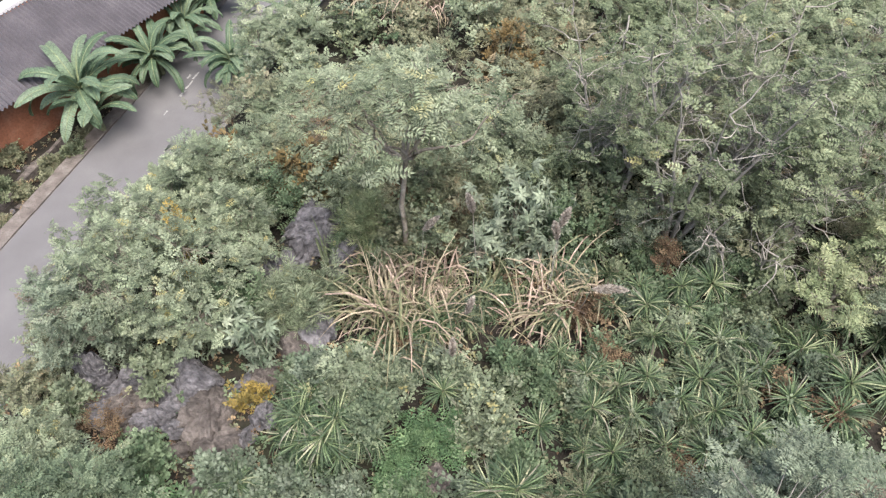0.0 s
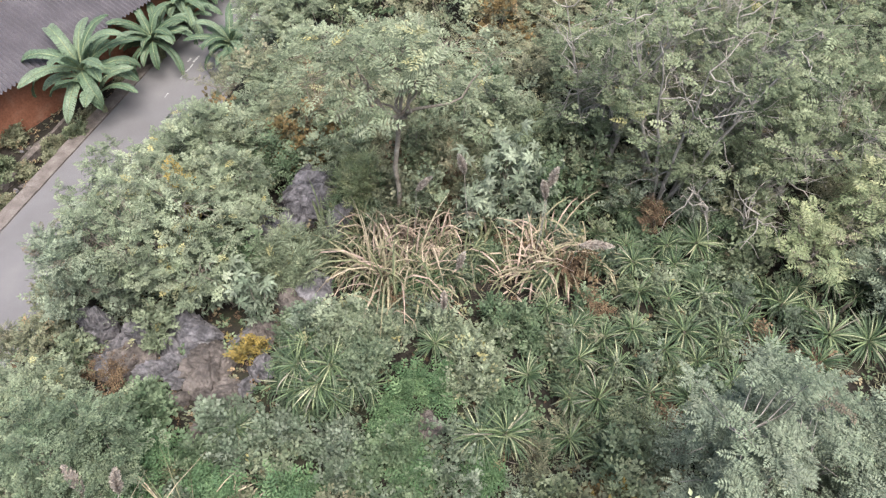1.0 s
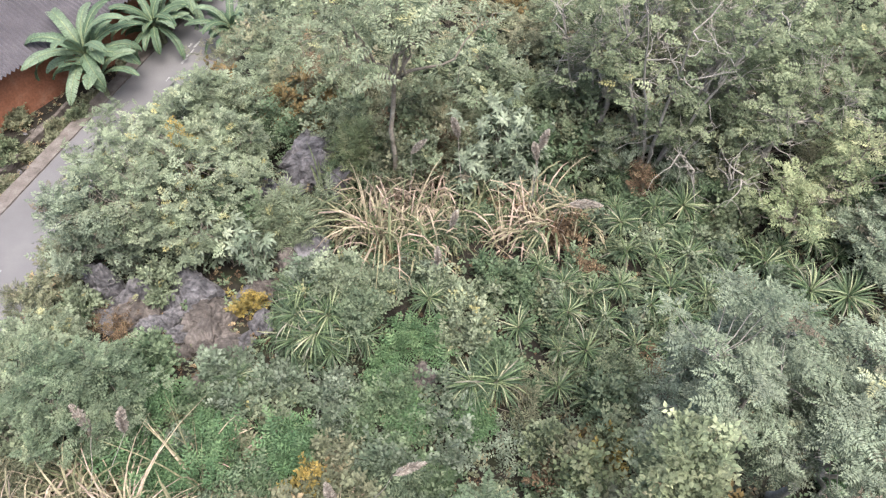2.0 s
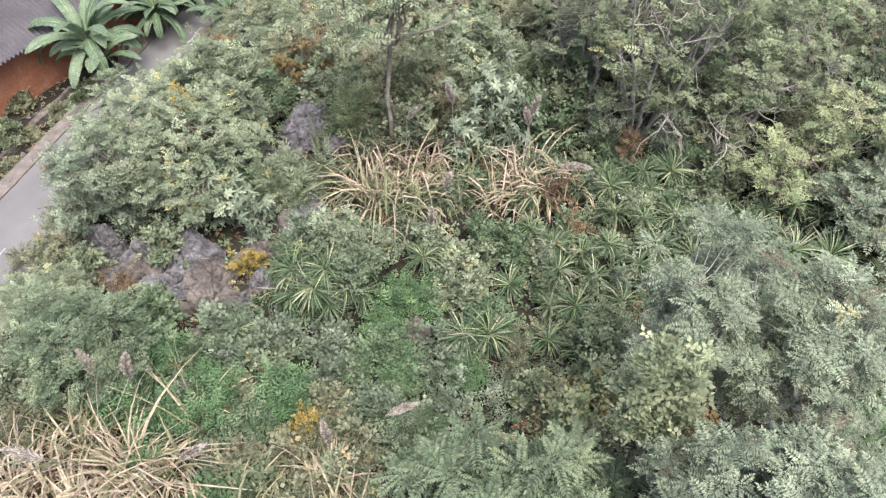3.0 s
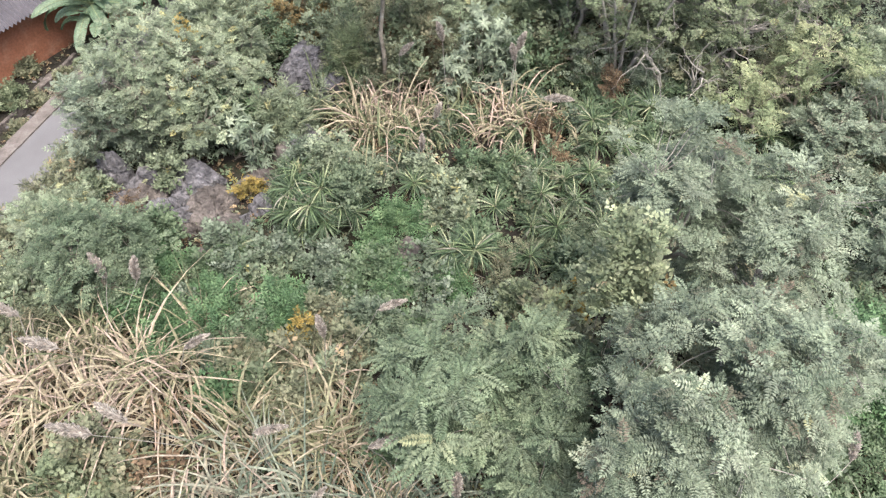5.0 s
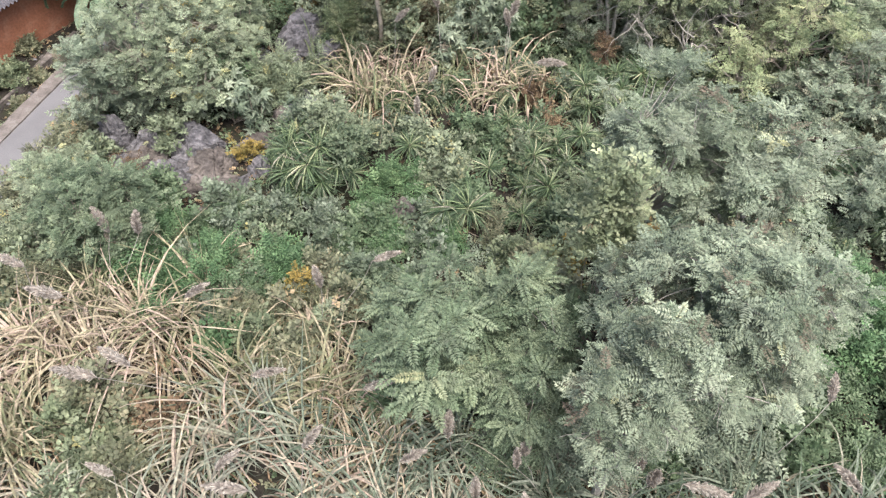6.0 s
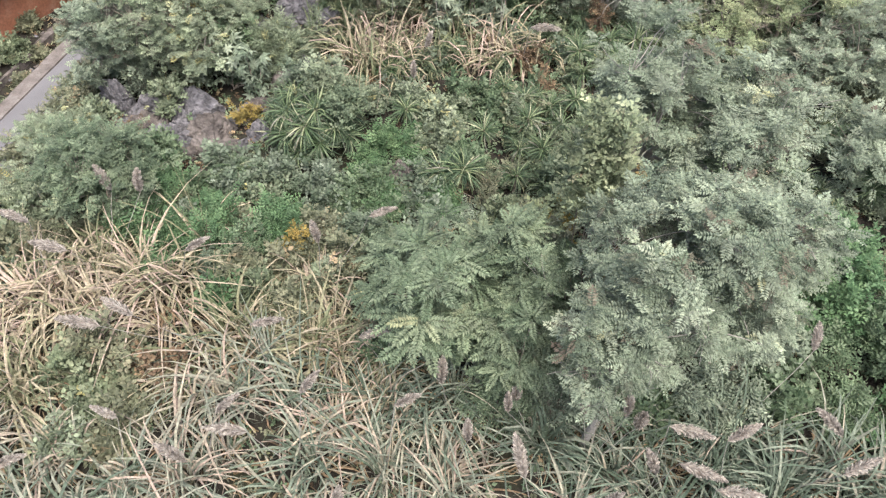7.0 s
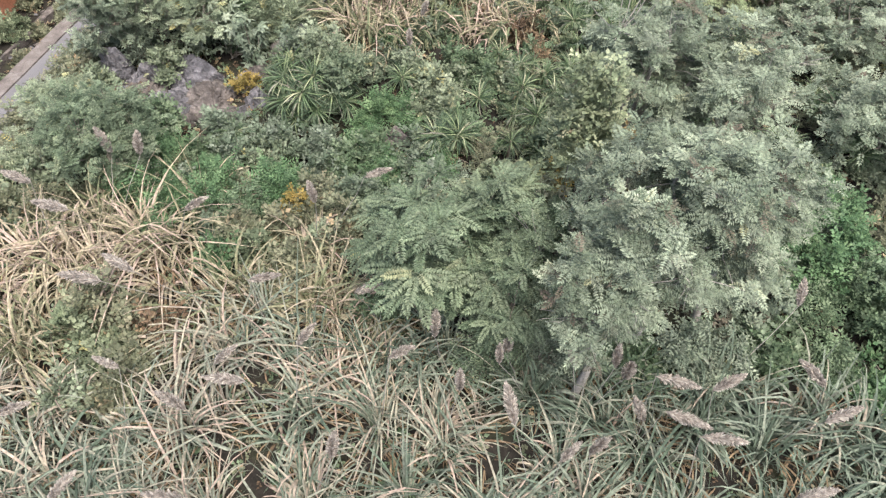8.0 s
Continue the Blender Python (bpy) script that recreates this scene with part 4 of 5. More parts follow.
bare_tree("many-stemmed bare grey tree with fine twigs", 4.6, 10.1, 4.7, 8, 1.9, 51, "dullgreen")
bare_tree("leaning bare grey tree with crooked branches", 5.9, 9.4, 2.2, 4, 1.2, 52)
bare_tree("bare grey tree among half-leafy scrub", 3.6, 11.6, 4.2, 7, 1.6, 53, "dullgreen")
bare_tree("bare grey tree among half-leafy scrub", 6.4, 11.8, 4.5, 7, 1.8, 54, "dullgreen")
tree("tree", "sparse tree with large pale yellowing feathery leaves", 7.15, 8.2, 1.75, 1.0, 0.95, "paleyellow", "frond_long", 40, 5, 0.3, 55, (0, 0), -0.4, BARK, 7, 0.4, 0.3, 1.4)
tree("tree", "scrub tree with large pale yellowing feathery leaves", 8.4, 8.9, 2.2, 1.2, 1.1, "paleyellow", "frond_long", 48, 5, 0.3, 43, (0, 0), -0.4, BARK, 7, 0.4, 0.2, 1.5)
tree("tree", "pale grey-green scrub tree beside a yellowing one", 9.6, 7.6, 1.5, 1.2, 1.1, "greygreen", "frond", 134, 6, 0.220, 56, (0, 0), -0.4, BARK, 7, 0.4, 0.1, 1.4)

# ---- shrubs with a place of their own ----
SHRUBS = [
    (1.4, 9.9, 1.75, 0.95, 0.7, "greygreen", "whorl", 230, 1, 0.2), (0.7, 9.6, 0.6, 0.5, 0.4, "greygreen", "whorl", 80, 1, 0.19),
    (-3.0, 8.3, 0.45, 0.7, 0.55, "yellowgreen", "spray", 130, 5, 0.22), (-1.6, 10.2, 0.8, 0.55, 0.5, "paleyellow", "spray", 110, 5, 0.22),
    (-4.0, 7.6, 1.0, 0.7, 0.6, "greygreen", "whorl", 110, 1, 0.19), (-3.5, 7.4, 0.7, 0.5, 0.4, "bluegreen", "whorl", 60, 1, 0.19),
]
for i, (x, y, top, rx, ry, leaf, tm, n, per, size) in enumerate(SHRUBS):
    lab = {"whorl": "broad-leaved pale grey-green shrub with star-shaped leaf clusters", "spray": "yellow-green narrow-leaved bush like bamboo"}.get(tm, "small-leaved climber over strap leaves")
    shrub("shrub", lab, x, y, top, rx, ry, leaf, tm, n, per, size, 100 + i)
LOW = [
    (-3.5, 4.5, -0.1, 0.5, "bluegreen"), (-2.6, 4.9, -0.05, 0.5, "bluegreen"), (-1.7, 4.6, -0.05, 0.45, "bluegreen"), (-0.7, 4.6, -0.2, 0.5, "midgreen"),
    (-3.6, 3.3, 0.15, 0.6, "fern"), (-2.5, 3.6, 0.05, 0.55, "fern"), (-4.4, 3.0, 0.2, 0.5, "fern"), (-1.5, 3.3, 0.0, 0.5, "olive"),
    (0.8, 6.4, 0.0, 0.6, "yellowgreen"), (1.4, 6.9, 0.05, 0.55, "midgreen"), (0.6, 5.7, -0.1, 0.5, "yellowgreen"), (1.2, 5.2, -0.2, 0.4, "midgreen"),
]
for i, (x, y, top, r, leaf) in enumerate(LOW):
    fern = leaf == "fern"
    shrub("fern_bush" if fern else "shrub", "bright green feathery fern bush" if fern else "small-leaved low shrub among the rosettes", x, y, top, r, r, leaf, "frond_fine" if fern else "sprig_fine", 80, 5, 0.22 if fern else 0.16, 140 + i)
AUTUMN = [(-3.5, 6.45, 0.0, 0.28, "yellow"), (-2.0, 2.9, 0.0, 0.3, "yellow"), (2.9, 3.35, 0.35, 0.4, "yellow"), (2.7, 3.6, 0.0, 0.3, "rust"), (2.0, 0.35, 0.2, 0.4, "yellow"), (4.37, 9.4, 0.35, 0.3, "brown"), (-4.85, 8.75, 2.3, 0.28, "yellow"), (-2.7, 12.0, 1.9, 0.5, "brown"), (2.4, 8.2, -0.15, 0.35, "brown"), (2.9, 7.3, -0.1, 0.3, "brown"), (-7.0, 6.0, 0.2, 0.45, "olive"), (-7.4, 6.6, 0.0, 0.5, "olive"), (-7.3, 7.3, 0.0, 0.5, "olive"), (-6.07, 5.96, -0.25, 0.5, "brown")]
for i, (x, y, top, r, leaf) in enumerate(AUTUMN):
    lab = {"yellow": "sapling with bright yellow autumn leaves", "paleyellow": "yellow-green climber over a dead shrub", "brown": "heap of dead brown fern fronds", "rust": "bush with rusty orange dying leaves"}.get(leaf, "olive shrub with yellowing leaves")
    shrub("shrub", lab, x, y, top, r, r, leaf, "sprig" if leaf != "brown" else "frond_fine", (150 if top > 2 else 44) if leaf != "yellow" else 22, 4, 0.15, 170 + i)
shrub("climber", "yellow-green climber hanging between grey-green trees", 3.0, 1.65, 4.1, 0.5, 0.5, "climber", "sprig_fine", 260, 5, 0.15, 188, 0.55)
shrub("climber", "yellowing climber mixed with orange dead leaves", 3.55, 1.3, 4.0, 0.3, 0.3, "rust", "sprig_fine", 50, 5, 0.15, 189, -0.2)
shrub("shrub", "dense bright green bush of small leaves", 7.3, 2.0, 0.9, 1.35, 1.2, "fern", "sprig", 360, 5, 0.17, 190)
for i, (x, y, top, r, leaf) in enumerate([(2.6, 0.9, 0.0, 0.5, "olive"), (4.0, -0.1, 0.0, 0.6, "midgreen"), (5.2, -0.2, 0.1, 0.7, "greygreen"), (6.3, 0.0, -0.1, 0.7, "midgreen"), (7.3, -0.3, -0.35, 0.5, "midgreen"), (6.2, 0.9, 0.3, 0.7, "greygreen"), (5.6, 1.6, 0.6, 0.8, "greygreen"), (8.4, -0.6, -0.2, 0.7, "fern"), (7.2, 1.2, 0.2, 0.8, "midgreen")]):
    shrub("shrub", "leafy shrub under the feather-leaved trees", x, y, top, r, r, leaf, "sprig_fine" if i % 2 else "frond_fine", 70, 5, 0.18 if i % 2 else 0.24, 210 + i)
shrub("shrub", "dense bright green bush of small leaves", 8.6, 0.8, 0.5, 1.1, 1.0, "midgreen", "sprig", 280, 5, 0.17, 191)

# ---- undergrowth that fills between ----
rng = rng_of(5)
fill = 0
TAKEN = [(x, y, 0.55) for x, y, *_ in ROCKS] + [(x, y, 0.35) for x, y, *_ in SHRUBS + LOW]
while fill < 170:
    x, y = rng.uniform(-9.5, 12), 2.2 + 19.8 * rng.random() ** 1.15
    s, u = beside_kerb(x, y)
    if s < 8.5 or any((x - a) ** 2 + (y - b) ** 2 < (r + 0.25) ** 2 for a, b, r in TAKEN) or (-1.9 < x < 3.0 and 7.3 < y < 9.4) or (2.0 < x < 8.4 and 4.3 < y < 10.2 and rng.random() < 0.75):
        continue
    leaf, tm = [("midgreen", "sprig_fine"), ("olive", "sprig_fine"), ("yellowgreen", "sprig"), ("bluegreen", "sprig_fine"), ("greygreen", "frond_fine"), ("olive", "spray")][int(rng.integers(6))]
    z = ground_z(x, y)
    h = rng.uniform(0.3, 0.65) + (0.6 if y > 9.5 else 0.0)
    r = rng.uniform(0.4, 0.75) * (1.3 if y > 10 else 1.0)
    shrub("shrub", {"sprig": "leafy yellow-green shrub on the slope", "spray": "narrow-leaved olive shrub on the slope", "frond_fine": "feathery grey-green shrub on the slope"}.get(tm, "small-leaved shrub in the undergrowth"), x, y, z + h, r, r, leaf, tm, 34 if y < 12 else 20, 5, 0.18 if tm != "frond_fine" else 0.22, 300 + fill)
    TAKEN.append((x, y, r * 0.6))
    fill += 1


# small bushes crowding the middle of the hilltop, and under the tall tree
fill = 0
KEEP = [(0.72, 4.66), (1.14, 4.66), (1.59, 5.79), (-0.06, 6.48), (2.22, 4.62), (1.1, 7.23), (2.06, 7.3)]
while fill < 34:
    x, y = rng.uniform(-4.6, 2.6), rng.uniform(2.4, 7.4)
    if any((x - a) ** 2 + (y - b) ** 2 < 0.2 for a, b, r in TAKEN) or (-5.2 < x < -3.3 and y > 5.2) or (1.0 < x < 2.4 and 3.6 < y < 5.2) or (-2.9 < x < -0.9 and 4.9 < y < 6.9) or any((x - a) ** 2 + (y - b) ** 2 < 0.3 for a, b in KEEP):
        continue
    leaf = ["bluegreen", "midgreen", "olive", "yellowgreen", "fern", "bluegreen", "fresh"][int(rng.integers(7))]
    r = rng.uniform(0.28, 0.48)
    shrub("low_bush", {"bluegreen": "low blue-green shrub with small pale leaves", "olive": "low olive shrub with yellowing leaves"}.get(leaf, "low green small-leaved shrub near the rocks"), x, y, ground_z(x, y) + rng.uniform(0.3, 0.6), r, r, leaf, "sprig_fine" if leaf != "fern" else "frond_fine", 40, 5, 0.15 if leaf != "fern" else 0.2, 600 + fill)
    TAKEN.append((x, y, r * 0.6))
    fill += 1
BUSHES_A = [
    (-1.4, 10.1, 0.8, 0.6, "paleyellow", "spray"), (-0.9, 9.7, 0.7, 0.5, "yellowgreen", "spray"), (-0.3, 10.1, 1.0, 0.6, "olive", "spray"), (-1.9, 10.9, 1.6, 0.8, "dullgreen", "sprig_fine"), (-0.1, 11.0, 2.0, 0.8, "olive", "spray"),
    (0.6, 10.1, 1.1, 0.5, "olive", "spray"), (-0.4, 10.6, 1.5, 0.6, "yellowgreen", "spray"), (2.2, 1.9, 1.2, 0.55, "dullgreen", "frond_fine"), (2.5, 3.1, 0.1, 0.45, "olive", "sprig_fine"), (2.1, 2.9, 0.0, 0.4, "brown", "frond_fine"),
    (1.9, 3.5, 0.0, 0.4, "dullgreen", "sprig_fine"), (3.0, 3.6, 0.4, 0.5, "climber", "sprig_fine"), (-1.29, 10.51, 1.1, 0.6, "olive", "spray"), (-4.25, 10.87, 1.2, 0.6, "yellowgreen", "frond_fine"), (-0.4, 10.69, 1.5, 0.6, "olive", "spray"),
    (-4.9, 0.6, 0.35, 0.45, "olive", "sprig_fine"), (-5.3, 0.3, 0.3, 0.4, "dullgreen", "sprig_fine"), (-4.8, 4.2, 0.2, 0.5, "fern", "frond_fine"), (-5.1, 3.4, 0.2, 0.5, "fern", "frond_fine"), (-0.1, 0.7, 0.1, 0.4, "midgreen", "sprig_fine"),
    (-0.4, 10.0, 0.9, 0.5, "olive", "spray"), (0.25, 10.4, 1.2, 0.6, "olive", "sprig_fine"), (-1.1, 9.9, 0.6, 0.45, "midgreen", "sprig_fine"), (-0.9, 10.7, 1.9, 0.7, "olive", "spray"),
]
BUSHES_B = [
    (-3.7, 10.9, 0.7, 0.6, "midgreen", "frond_fine"), (-2.6, 11.2, 0.9, 0.7, "yellowgreen", "sprig_fine"), (-4.2, 9.7, 0.5, 0.5, "midgreen", "sprig_fine"), (-1.9, 9.9, 0.3, 0.4, "midgreen", "spray"), (-4.4, 8.4, 0.2, 0.4, "midgreen", "sprig_fine"),
    (-5.3, 6.9, 0.2, 0.4, "yellowgreen", "sprig_fine"), (-4.9, 7.9, 0.7, 0.5, "yellowgreen", "frond_fine"), (-6.0, 7.5, 0.6, 0.45, "greygreen", "frond_fine"), (-3.7, 5.0, 0.0, 0.35, "bluegreen", "sprig_fine"), (-5.0, 5.2, 0.1, 0.4, "midgreen", "sprig_fine"),
    (-6.6, 6.3, 0.1, 0.35, "yellowgreen", "sprig_fine"), (0.6, 10.8, 1.8, 0.6, "yellowgreen", "sprig_fine"), (2.2, 10.2, 1.1, 0.6, "midgreen", "sprig_fine"), (2.9, 10.6, 0.8, 0.6, "olive", "frond_fine"), (-3.9, 8.2, 0.6, 0.5, "midgreen", "sprig_fine"),
    (-2.4, 8.6, 0.3, 0.45, "yellowgreen", "spray"), (5.9, 9.2, 0.3, 0.5, "midgreen", "frond_fine"), (7.6, 8.6, 0.4, 0.6, "olive", "sprig_fine"), (8.6, 9.0, 0.6, 0.8, "midgreen", "frond_fine"), (9.6, 8.0, 0.5, 0.8, "yellowgreen", "sprig_fine"),
    (8.4, 10.0, 0.9, 0.8, "olive", "frond_fine"), (9.8, 10.4, 0.7, 0.9, "midgreen", "sprig_fine"), (9.4, 6.2, 0.4, 0.7, "greygreen", "frond_fine"), (9.0, 5.2, 0.4, 0.7, "midgreen", "sprig_fine"),
]
BUSHES_C = [
    (10.6, 11.4, 0.9, 0.9, "greygreen", "frond_fine"),
]
for i, (x, y, top, r, leaf, tm) in enumerate(BUSHES_A + BUSHES_B + BUSHES_C):
    shrub("shrub", "tangled olive thicket around the tree trunk" if leaf == "olive" else "green shrub in the thicket behind the reeds", x, y, top, r, r, leaf, tm, 50, 5, 0.18 if tm != "frond_fine" else 0.24, 700 + i)


def carpet(name, label, leaf, tmpl, n, size, seed, region, lift=0.05, beside=(6.4, 900)):
    """Low leaves strewn over the ground."""
    rng = rng_of(seed)
    g = Geo()
    x0, x1, y0, y1 = region
    p = np.stack([rng.uniform(x0, x1, n), rng.uniform(y0, y1, n), np.zeros(n)], -1)
    s = (p[:, 0] - KX) * DY - (p[:, 1] - KY) * DX
    p = p[(s > beside[0]) & (s < beside[1])]
    p[:, 2] = [ground_z(a, b) for a, b, _ in p]
    p[:, 2] += rng.uniform(0.0, lift, len(p))
    yaw = rng.uniform(0, 2 * math.pi, len(p))
    a = np.stack([np.cos(yaw), np.sin(yaw), rng.uniform(0.0, 0.7, len(p))], -1)
    scatter(g, TEMPLATE[tmpl], p, a, np.array([0, 0, 1.0]) + rng.normal(0, 0.2, a.shape), size * rng.uniform(0.6, 1.3, len(p)), rng.random(len(p)))
    return tagged(part(name, g, LEAF[leaf], None), label, "ground cover", "", "stuff")


carpet("ground_cover", "low green herbs covering the hilltop soil", "midgreen", "sprig_fine", 5500, 0.15, 61, (-8.5, 11, -5, 14), 0.12)
carpet("ground_cover", "low olive and yellowing herbs over the soil", "olive", "sprig_fine", 4500, 0.14, 62, (-8.5, 11, -5, 14), 0.1)
carpet("leaf_litter", "brown dead leaves and fern litter on soil", "brown", "sprig_fine", 3000, 0.11, 63, (-9, 10, -6, 16), 0.04)

carpet("leaf_litter", "brown dead leaves caught among the rocks", "brown", "sprig_fine", 900, 0.08, 64, (-6.8, -2.0, 5.0, 10.2), 0.05)
for i in range(26):
    x, y = -1.7 + 4.6 * ((i * 37) % 26) / 26, 7.2 + 2.4 * ((i * 11) % 26) / 26
    r = 0.24 + 0.16 * ((i * 7) % 10) / 10
    leaf = ("midgreen", "fresh", "bluegreen", "fern", "midgreen", "brown")[i % 6]
    shrub("low_bush", "dead brown undergrowth among the reeds" if leaf == "brown" else "low leafy undergrowth between the dry reeds", x, y, ground_z(x, y) + 0.3 + 0.2 * ((i * 3) % 7) / 7, r, r, leaf, "sprig_fine", 34, 5, 0.15, 850 + i)

# ---- strap-leaved rosettes ----
KINDS = [rosette(1, 40, "green strap-leaved rosette on a short stem"), rosette(2, 46, "dense green strap-leaved rosette among its neighbours"), rosette(3, 36, "strap-leaved rosette with drooping outer leaves")]
ROSETTES_A = [
    (3.12, 9.73, 0.42), (3.72, 10.05, 0.4), (4.01, 9.65, 0.47), (5.09, 9.58, 0.47), (5.19, 8.82, 0.58), (4.54, 8.67, 0.47), (3.76, 8.74, 0.42),
    (3.8, 8.24, 0.47), (4.63, 8.25, 0.4), (3.14, 8.24, 0.42), (3.81, 7.56, 0.52), (4.37, 7.43, 0.42), (5.03, 7.5, 0.58), (5.46, 7.5, 0.42),
    (4.56, 6.74, 0.63), (5.21, 6.62, 0.52), (5.71, 6.99, 0.52), (3.03, 6.55, 0.47), (3.57, 6.74, 0.47), (2.52, 6.13, 0.5), (3.21, 6.02, 0.52),
]
ROSETTES_B = [
    (2.29, 5.35, 0.42), (2.78, 5.35, 0.52), (2.22, 4.62, 0.47), (0.72, 4.66, 0.62), (1.14, 4.66, 0.64), (1.59, 5.79, 0.47), (-0.06, 6.48, 0.47),
    (2.49, 6.79, 0.42), (2.06, 7.3, 0.42), (1.1, 7.23, 0.47), (7.16, 6.62, 0.62), (6.55, 7.38, 0.62), (6.78, 6.03, 0.62), (7.84, 6.5, 0.62),
    (2.92, 4.92, 0.42), (4.13, 6.37, 0.47), (4.69, 6.14, 0.52), (6.07, 6.38, 0.52), (7.97, 7.51, 0.47), (-6.63, 6.1, 0.42), (-4.3, 8.87, 0.47),
    (-3.46, 4.8, 0.5), (3.7, 5.5, 0.5), (4.4, 5.4, 0.52), (5.2, 5.7, 0.5), (5.9, 5.5, 0.55),
]
for i, (x, y, r) in enumerate(ROSETTES_A + ROSETTES_B):
    m = pose(x, y, ground_z(x, y) + 0.4 * min(1.0, r / 0.45), (i * 37) % 41 - 26, (i * 53) % 43 - 21, i * 71) @ Matrix.Scale(r * 0.97, 4)
    if i < 3:
        KINDS[i].matrix_basis = m
    else:
        copy_thing(KINDS[i % 3], m).matrix_basis = m
rng = rng_of(77)
more = [(x, y) for x, y, r in ROSETTES_A + ROSETTES_B]
while len(more) < 78:
    x, y = rng.uniform(2.2, 9.4), rng.uniform(4.2, 10.2)
    if min((x - a) ** 2 + (y - b) ** 2 for a, b in more) > 0.13 and y < 11.2 - 0.35 * x + 0.06 * x * x:
        r = rng.uniform(0.26, 0.5)
        m = pose(x, y, ground_z(x, y) + 0.33, rng.uniform(-34, 20), rng.uniform(-28, 28), rng.uniform(0, 360)) @ Matrix.Scale(r * 1.15, 4)
        copy_thing(KINDS[len(more) % 3], m).matrix_basis = m
        more.append((x, y))
# small bushes growing up between the rosettes
for i in range(44):
    x, y = 1.8 + 5.2 * ((i * 29) % 44) / 44, 4.6 + 5.0 * ((i * 17) % 44) / 44
    r = 0.2 + 0.14 * ((i * 7) % 11) / 11
    leaf = ("midgreen", "dullgreen", "bluegreen", "midgreen", "yellowgreen", "dullgreen", "brown")[i % 7]
    shrub("low_bush", "withered brown bush between strap-leaved rosettes" if leaf == "brown" else "small-leaved bush growing between strap-leaved rosettes", x, y, ground_z(x, y) + 0.42 + 0.25 * ((i * 3) % 7) / 7, r, r, leaf, "sprig_fine", 30, 5, 0.14, 900 + i)
# a dense mound of heads beside the boulders, partly grown over by a climber
for i in range(22):
    u = (i + 0.5) / 22
    nz = 1 - 0.92 * u
    yaw = i * 2.39996 + 0.4
    out = Vector((math.cos(yaw) * math.sqrt(1 - nz * nz), math.sin(yaw) * math.sqrt(1 - nz * nz), nz))
    x, y = -1.95 + 0.82 * out.x, 5.8 + 0.7 * out.y
    m = pose(x, y, ground_z(-1.95, 5.8) + 0.25 + 1.05 * out.z) @ (out + Vector((0, 0, 0.35))).to_track_quat("Z", "Y").to_matrix().to_4x4() @ pose(0, 0, 0, 0, 0, i * 77) @ Matrix.Scale(0.46 + 0.12 * ((i * 7) % 5) / 5, 4)
    copy_thing(KINDS[i % 3], m).matrix_basis = m
for i, (x, y, top, r, leaf, n) in enumerate([(-1.25, 5.62, 1.05, 0.42, "fresh", 90), (-1.62, 6.25, 1.2, 0.45, "yellowgreen", 80), (-2.2, 6.35, 1.1, 0.4, "bluegreen", 60), (-2.45, 6.0, 0.75, 0.3, "dullgreen", 40), (-1.0, 6.5, 0.5, 0.4, "yellowgreen", 60), (-1.85, 5.95, 1.18, 0.3, "yellowgreen", 36)]):
    shrub("climber", "pale small-leaved climber over a mound of strap leaves", x, y, top, r, r, leaf, "sprig_fine", n, 5, 0.13, 980 + i, 0.1, z0=top - 0.75)

# ---- silvergrass ----
PLUMES = [
    (-6.3, 2.4, 0.9, -0.8, 0.3, 0.3, 0.5), (-5.45, 1.8, 0.9, -0.9, 0.2, 0.3, 0.55), (-5.2, 3.3, 0.7, -0.3, 0.3, 0.9, 0.55), (-4.7, 3.3, 0.65, 0.0, 0.3, 0.9, 0.5),
    (-3.5, 1.8, 0.9, 0.6, 0.3, 0.5, 0.4), (-4.05, 0.55, 0.9, -0.8, 0.4, 0.4, 0.5), (-4.5, 0.35, 0.9, -0.95, 0.2, 0.2, 0.6), (-1.35, 2.15, 0.7, -0.15, 0.3, 0.9, 0.45),
    (-0.5, 2.5, 1.0, 0.8, 0.3, 0.3, 0.4), (-0.5, 0.2, 0.9, 0.8, 0.2, 0.3, 0.4), (1.74, -0.95, 0.75, 0.0, 0.3, 0.7, 0.35), (2.85, -0.95, 0.7, 0.0, 0.4, 0.8, 0.45),
]
PLUMES_D = [(2.05, 9.0, 0.9, -0.1, 0.2, 0.9, 0.45), (-0.45, 9.3, 0.8, 0.5, 0.3, 0.7, 0.4), (2.6, 8.0, 0.75, 0.95, 0.0, 0.15, 0.5), (0.1, 6.85, 0.3, 0.0, 0.3, 0.9, 0.4), (0.35, 7.6, 0.5, 0.2, 0.3, 0.8, 0.4)]
PLUMES_B = [
    (4.0, -1.2, 0.9, 0.9, -0.2, 0.1, 0.5), (3.75, -1.85, 0.75, -0.2, 0.3, 0.8, 0.45), (4.05, -1.75, 0.9, 0.9, -0.3, 0.1, 0.5), (1.15, -1.4, 0.75, 0.0, 0.3, 0.8, 0.4),
    (-2.2, 0.4, 0.9, 0.8, 0.2, 0.2, 0.4), (4.8, -1.4, 0.85, 0.7, 0.3, 0.4, 0.45), (6.3, -1.85, 0.8, 0.8, 0.3, 0.3, 0.5), (3.45, -1.0, 0.75, 0.1, 0.4, 0.8, 0.4),
    (-1.3, -0.7, 0.8, 0.4, 0.4, 0.6, 0.4), (-1.95, -1.35, 0.9, -0.9, 0.1, 0.2, 0.5), (4.5, -2.1, 0.85, 0.9, -0.1, 0.2, 0.5), (2.1, 9.2, 1.0, 0.2, 0.2, 0.8, 0.5), (0.5, 9.6, 0.95, -0.15, 0.2, 0.95, 0.5),
]
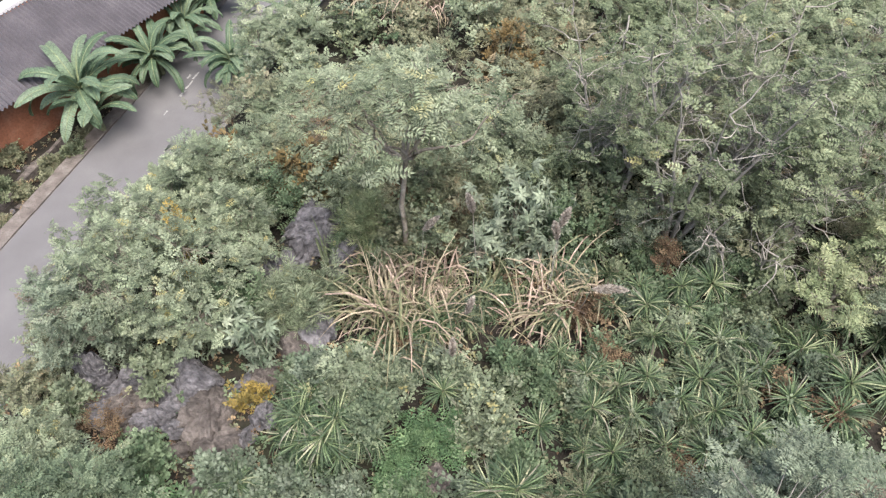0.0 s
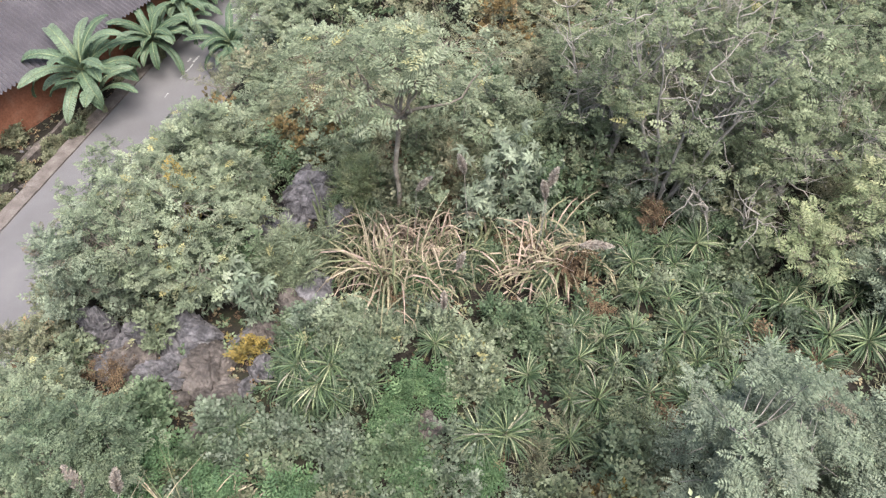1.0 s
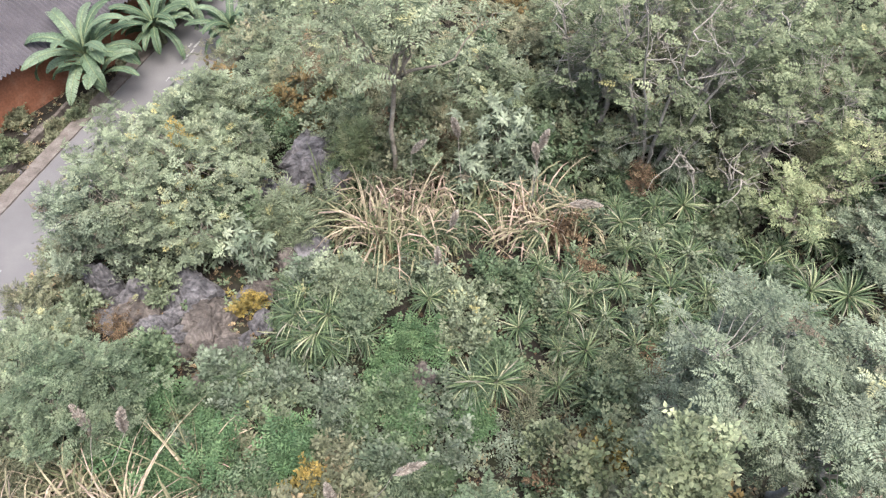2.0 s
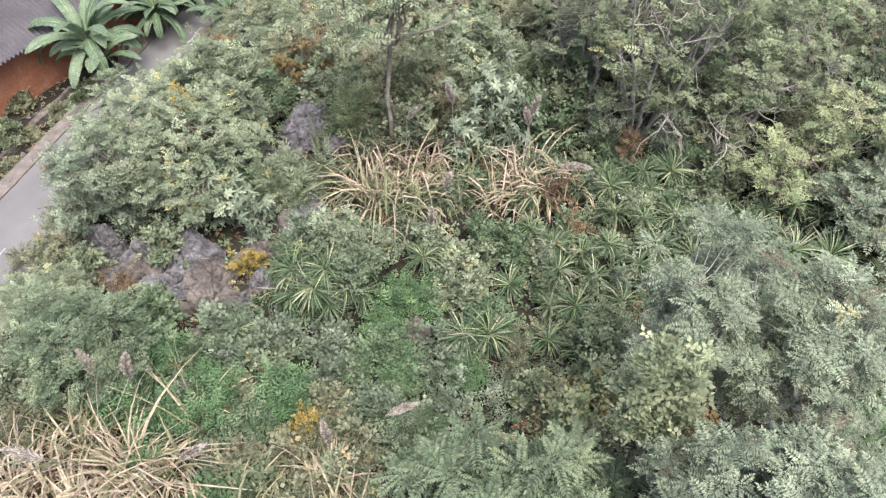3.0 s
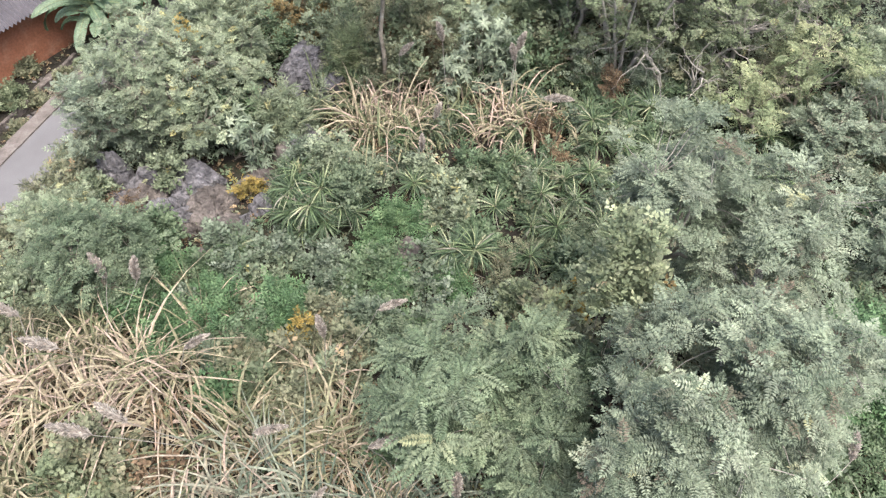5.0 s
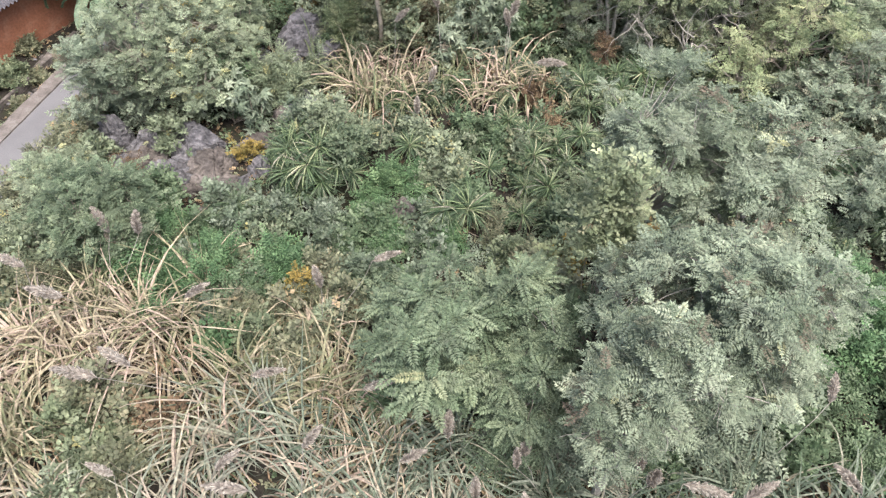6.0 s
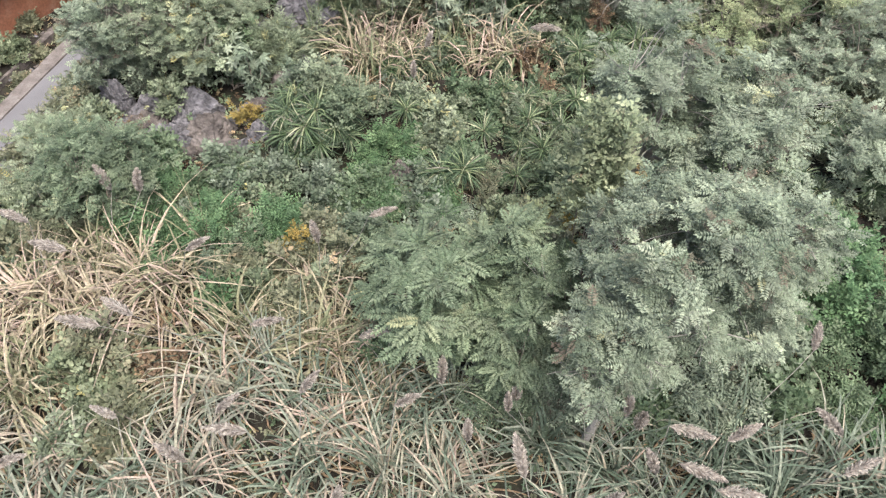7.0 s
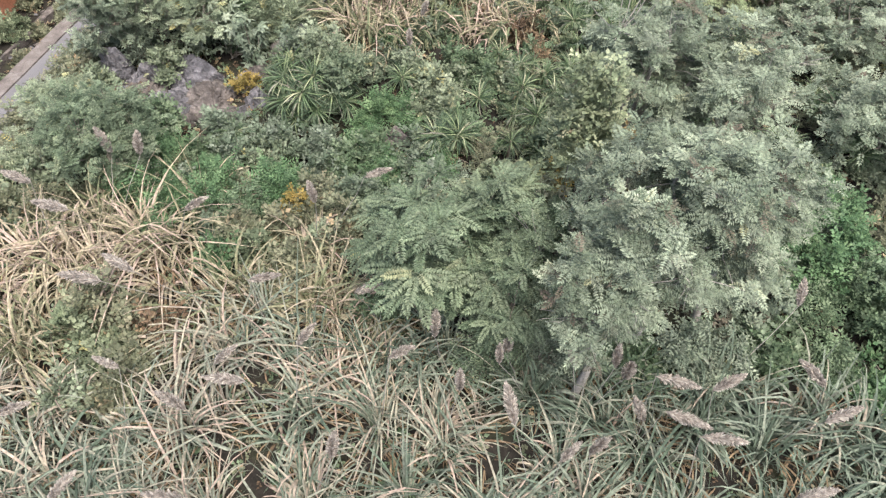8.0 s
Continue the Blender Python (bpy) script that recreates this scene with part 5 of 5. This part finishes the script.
REEDS_FAR = [(-1.08, 8.1, 0.9), (-0.57, 9.0, 0.85), (-1.4, 8.9, 0.85), (0.1, 8.5, 0.6), (0.66, 8.75, 0.9), (1.9, 8.4, 0.8), (2.55, 8.35, 0.75), (-0.5, 8.2, 0.75), (-1.2, 9.5, 0.7)]
REEDS_DRY = [(-5.5, 2.35, 1.02), (-4.15, 2.1, 0.9), (-4.64, 2.0, 1.15), (-6.3, 1.85, 1.05), (-6.1, 0.1, 1.05), (-3.44, 3.2, 0.6), (-1.51, 2.2, 0.62), (-0.89, 0.9, 0.85), (-7.4, 2.6, 0.9), (-7.3, 0.9, 1.0), (-3.2, 0.95, 0.85), (-2.4, 1.2, 0.75), (-1.5, 0.9, 0.8), (-0.6, -0.5, 0.8), (-0.15, 0.55, 0.7)]
REEDS_GREEN = [
    (-2.06, 0.35, 1.0), (-2.99, -0.15, 1.0), (0.03, -0.25, 0.85), (-1.49, -1.2, 0.95), (-2.99, -1.5, 1.0), (0.94, -0.25, 0.8), (1.76, -0.15, 0.65), (-0.1, -1.35, 0.95), (0.94, -1.45, 0.95),
    (2.35, -0.9, 0.85), (3.1, -1.15, 0.95), (3.9, -1.6, 0.95), (5.1, -1.4, 0.88), (6.0, -1.55, 0.88), (6.75, -1.4, 0.88), (-5.3, -1.2, 0.55), (-4.1, -1.75, 0.7), (-5.45, -2.0, 0.6), (2.8, 0.2, 0.6),
    (-6.5, -1.0, 0.9), (7.8, -1.7, 0.9), (3.4, -0.3, 0.7), (4.4, -0.6, 0.75), (5.4, -0.7, 0.75),
]
NEXT = [(x, y, 0.85) for x in np.arange(-6.8, 9, 1.15) for y in (-2.7, -3.7)]
REEDS_TOP = [(-2.2, 18.7, 0.9), (-1.2, 19.0, 0.9), (-0.2, 18.7, 0.8)]
rows = [(*c, "drygrass", (0.05, 1.0)) for c in REEDS_FAR + REEDS_TOP] + [(*c, "drygrass", (0.38, 0.98)) for c in REEDS_DRY] + [(*c, "greengrass", (0.08, 0.74) if c[0] < 1.2 else (0.0, 0.55)) for c in REEDS_GREEN] + [(x + 0.3 * math.sin(9 * y + x), y + 0.25 * math.cos(7 * x), r, "greengrass", (0.05, 0.75) if x < 1.2 else (0.0, 0.6)) for x, y, r in NEXT]
heads = {}
rng = rng_of(31)
PLUMES_C = [(x, y, rng.uniform(0.65, 0.9), rng.normal(0, 0.6), rng.uniform(0, 0.5), rng.uniform(0.2, 0.8), rng.uniform(0.35, 0.55)) for x, y in zip(rng.uniform(-7, 8, 26), rng.uniform(-3.2, 0.2, 26))]
for p in PLUMES + PLUMES_B + PLUMES_C + PLUMES_D:
    k = min(range(len(rows)), key=lambda i: (rows[i][0] - p[0]) ** 2 + (rows[i][1] - p[1]) ** 2)
    heads.setdefault(k, []).append(p)
for i, (x, y, r, leaf, tint) in enumerate(rows):
    far = i < len(REEDS_FAR + REEDS_TOP)
    reed_clump(x, y, r * (1.55 if far else 1.12), leaf, 500 + i, 96 if far else 184 if r > 1 else 136, tint, heads.get(i, ()), "clump of dry straw-coloured arching silvergrass" if leaf == "drygrass" else "clump of green silvergrass with dry blades", 1.4 if far else 1.3, 1.65 if far else 1.45, 0.038 if far else 0.037, sway=0.35 if far else 0.6, dead="drygrass" if far else "brown")

# ---- banana plants ----
for i, (x, y, z, h, r) in enumerate([(-14.9, 24.4, -10.3, 3.0, 1.0), (-12.9, 27.4, -10.3, 2.6, 0.78), (-12.1, 30.1, -10.2, 2.4, 0.75), (-9.4, 27.3, -10.0, 2.2, 0.7), (-6.9, 29.4, -9.6, 2.2, 0.75), (-11.6, 32.6, -10.2, 2.2, 0.8)]):
    b = banana_plant(20 + i, 18, h * 0.75, "banana plant with wide torn leaves beside the road")
    b.matrix_basis = pose(x, y, z, 0, 0, i * 63) @ Matrix.Scale(r, 4)

# ---- strip between road and house ----
for i in range(40):
    s, u = -0.65 - 1.7 * ((i * 37) % 40) / 40, -4.0 + 11.5 * i / 40
    x, y = from_kerb(s, u)
    r = 0.06 + 0.11 * ((i * 53) % 17) / 17
    ob = boulder("broken pale stone in the roadside ditch", x, y, ground_z(x, y) + r * 0.3, r * 1.4, r, r * 0.7, 40 + i, STONE_BROWN if i % 3 else STONE, i * 41)
for i, (s, u, r, top) in enumerate([(-2.3, 2.2, 0.7, 0.9), (-1.3, 4.6, 0.4, 0.5), (-1.0, 6.6, 0.45, 0.5), (-2.6, 0.2, 0.8, 0.8), (-0.9, 9.0, 0.4, 0.5), (-1.1, 1.2, 0.3, 0.35), (-0.55, 5.3, 0.4, 0.5), (-0.9, 4.0, 0.35, 0.35), (-1.6, 2.9, 0.4, 0.4), (-0.8, -0.5, 0.4, 0.4), (-2.9, 4.2, 0.5, 0.7)]):
    x, y = from_kerb(s, u)
    shrub("weed", "clump of green weeds in the roadside ditch", x, y, ground_z(x, y) + top, r, r, "olive" if i % 3 else "dullgreen", "sprig", 60, 5, 0.24, 800 + i)
carpet("ground_cover", "dull olive weeds along the roadside ditch", "olive", "sprig_fine", 1500, 0.2, 65, (-20, -9, 14, 34), 0.12, (-3.2, -0.45))
carpet("leaf_litter", "dry brown debris and dead leaves in the roadside ditch", "brown", "sprig_fine", 1500, 0.16, 66, (-20, -9, 14, 34), 0.15, (-3.2, -0.5))
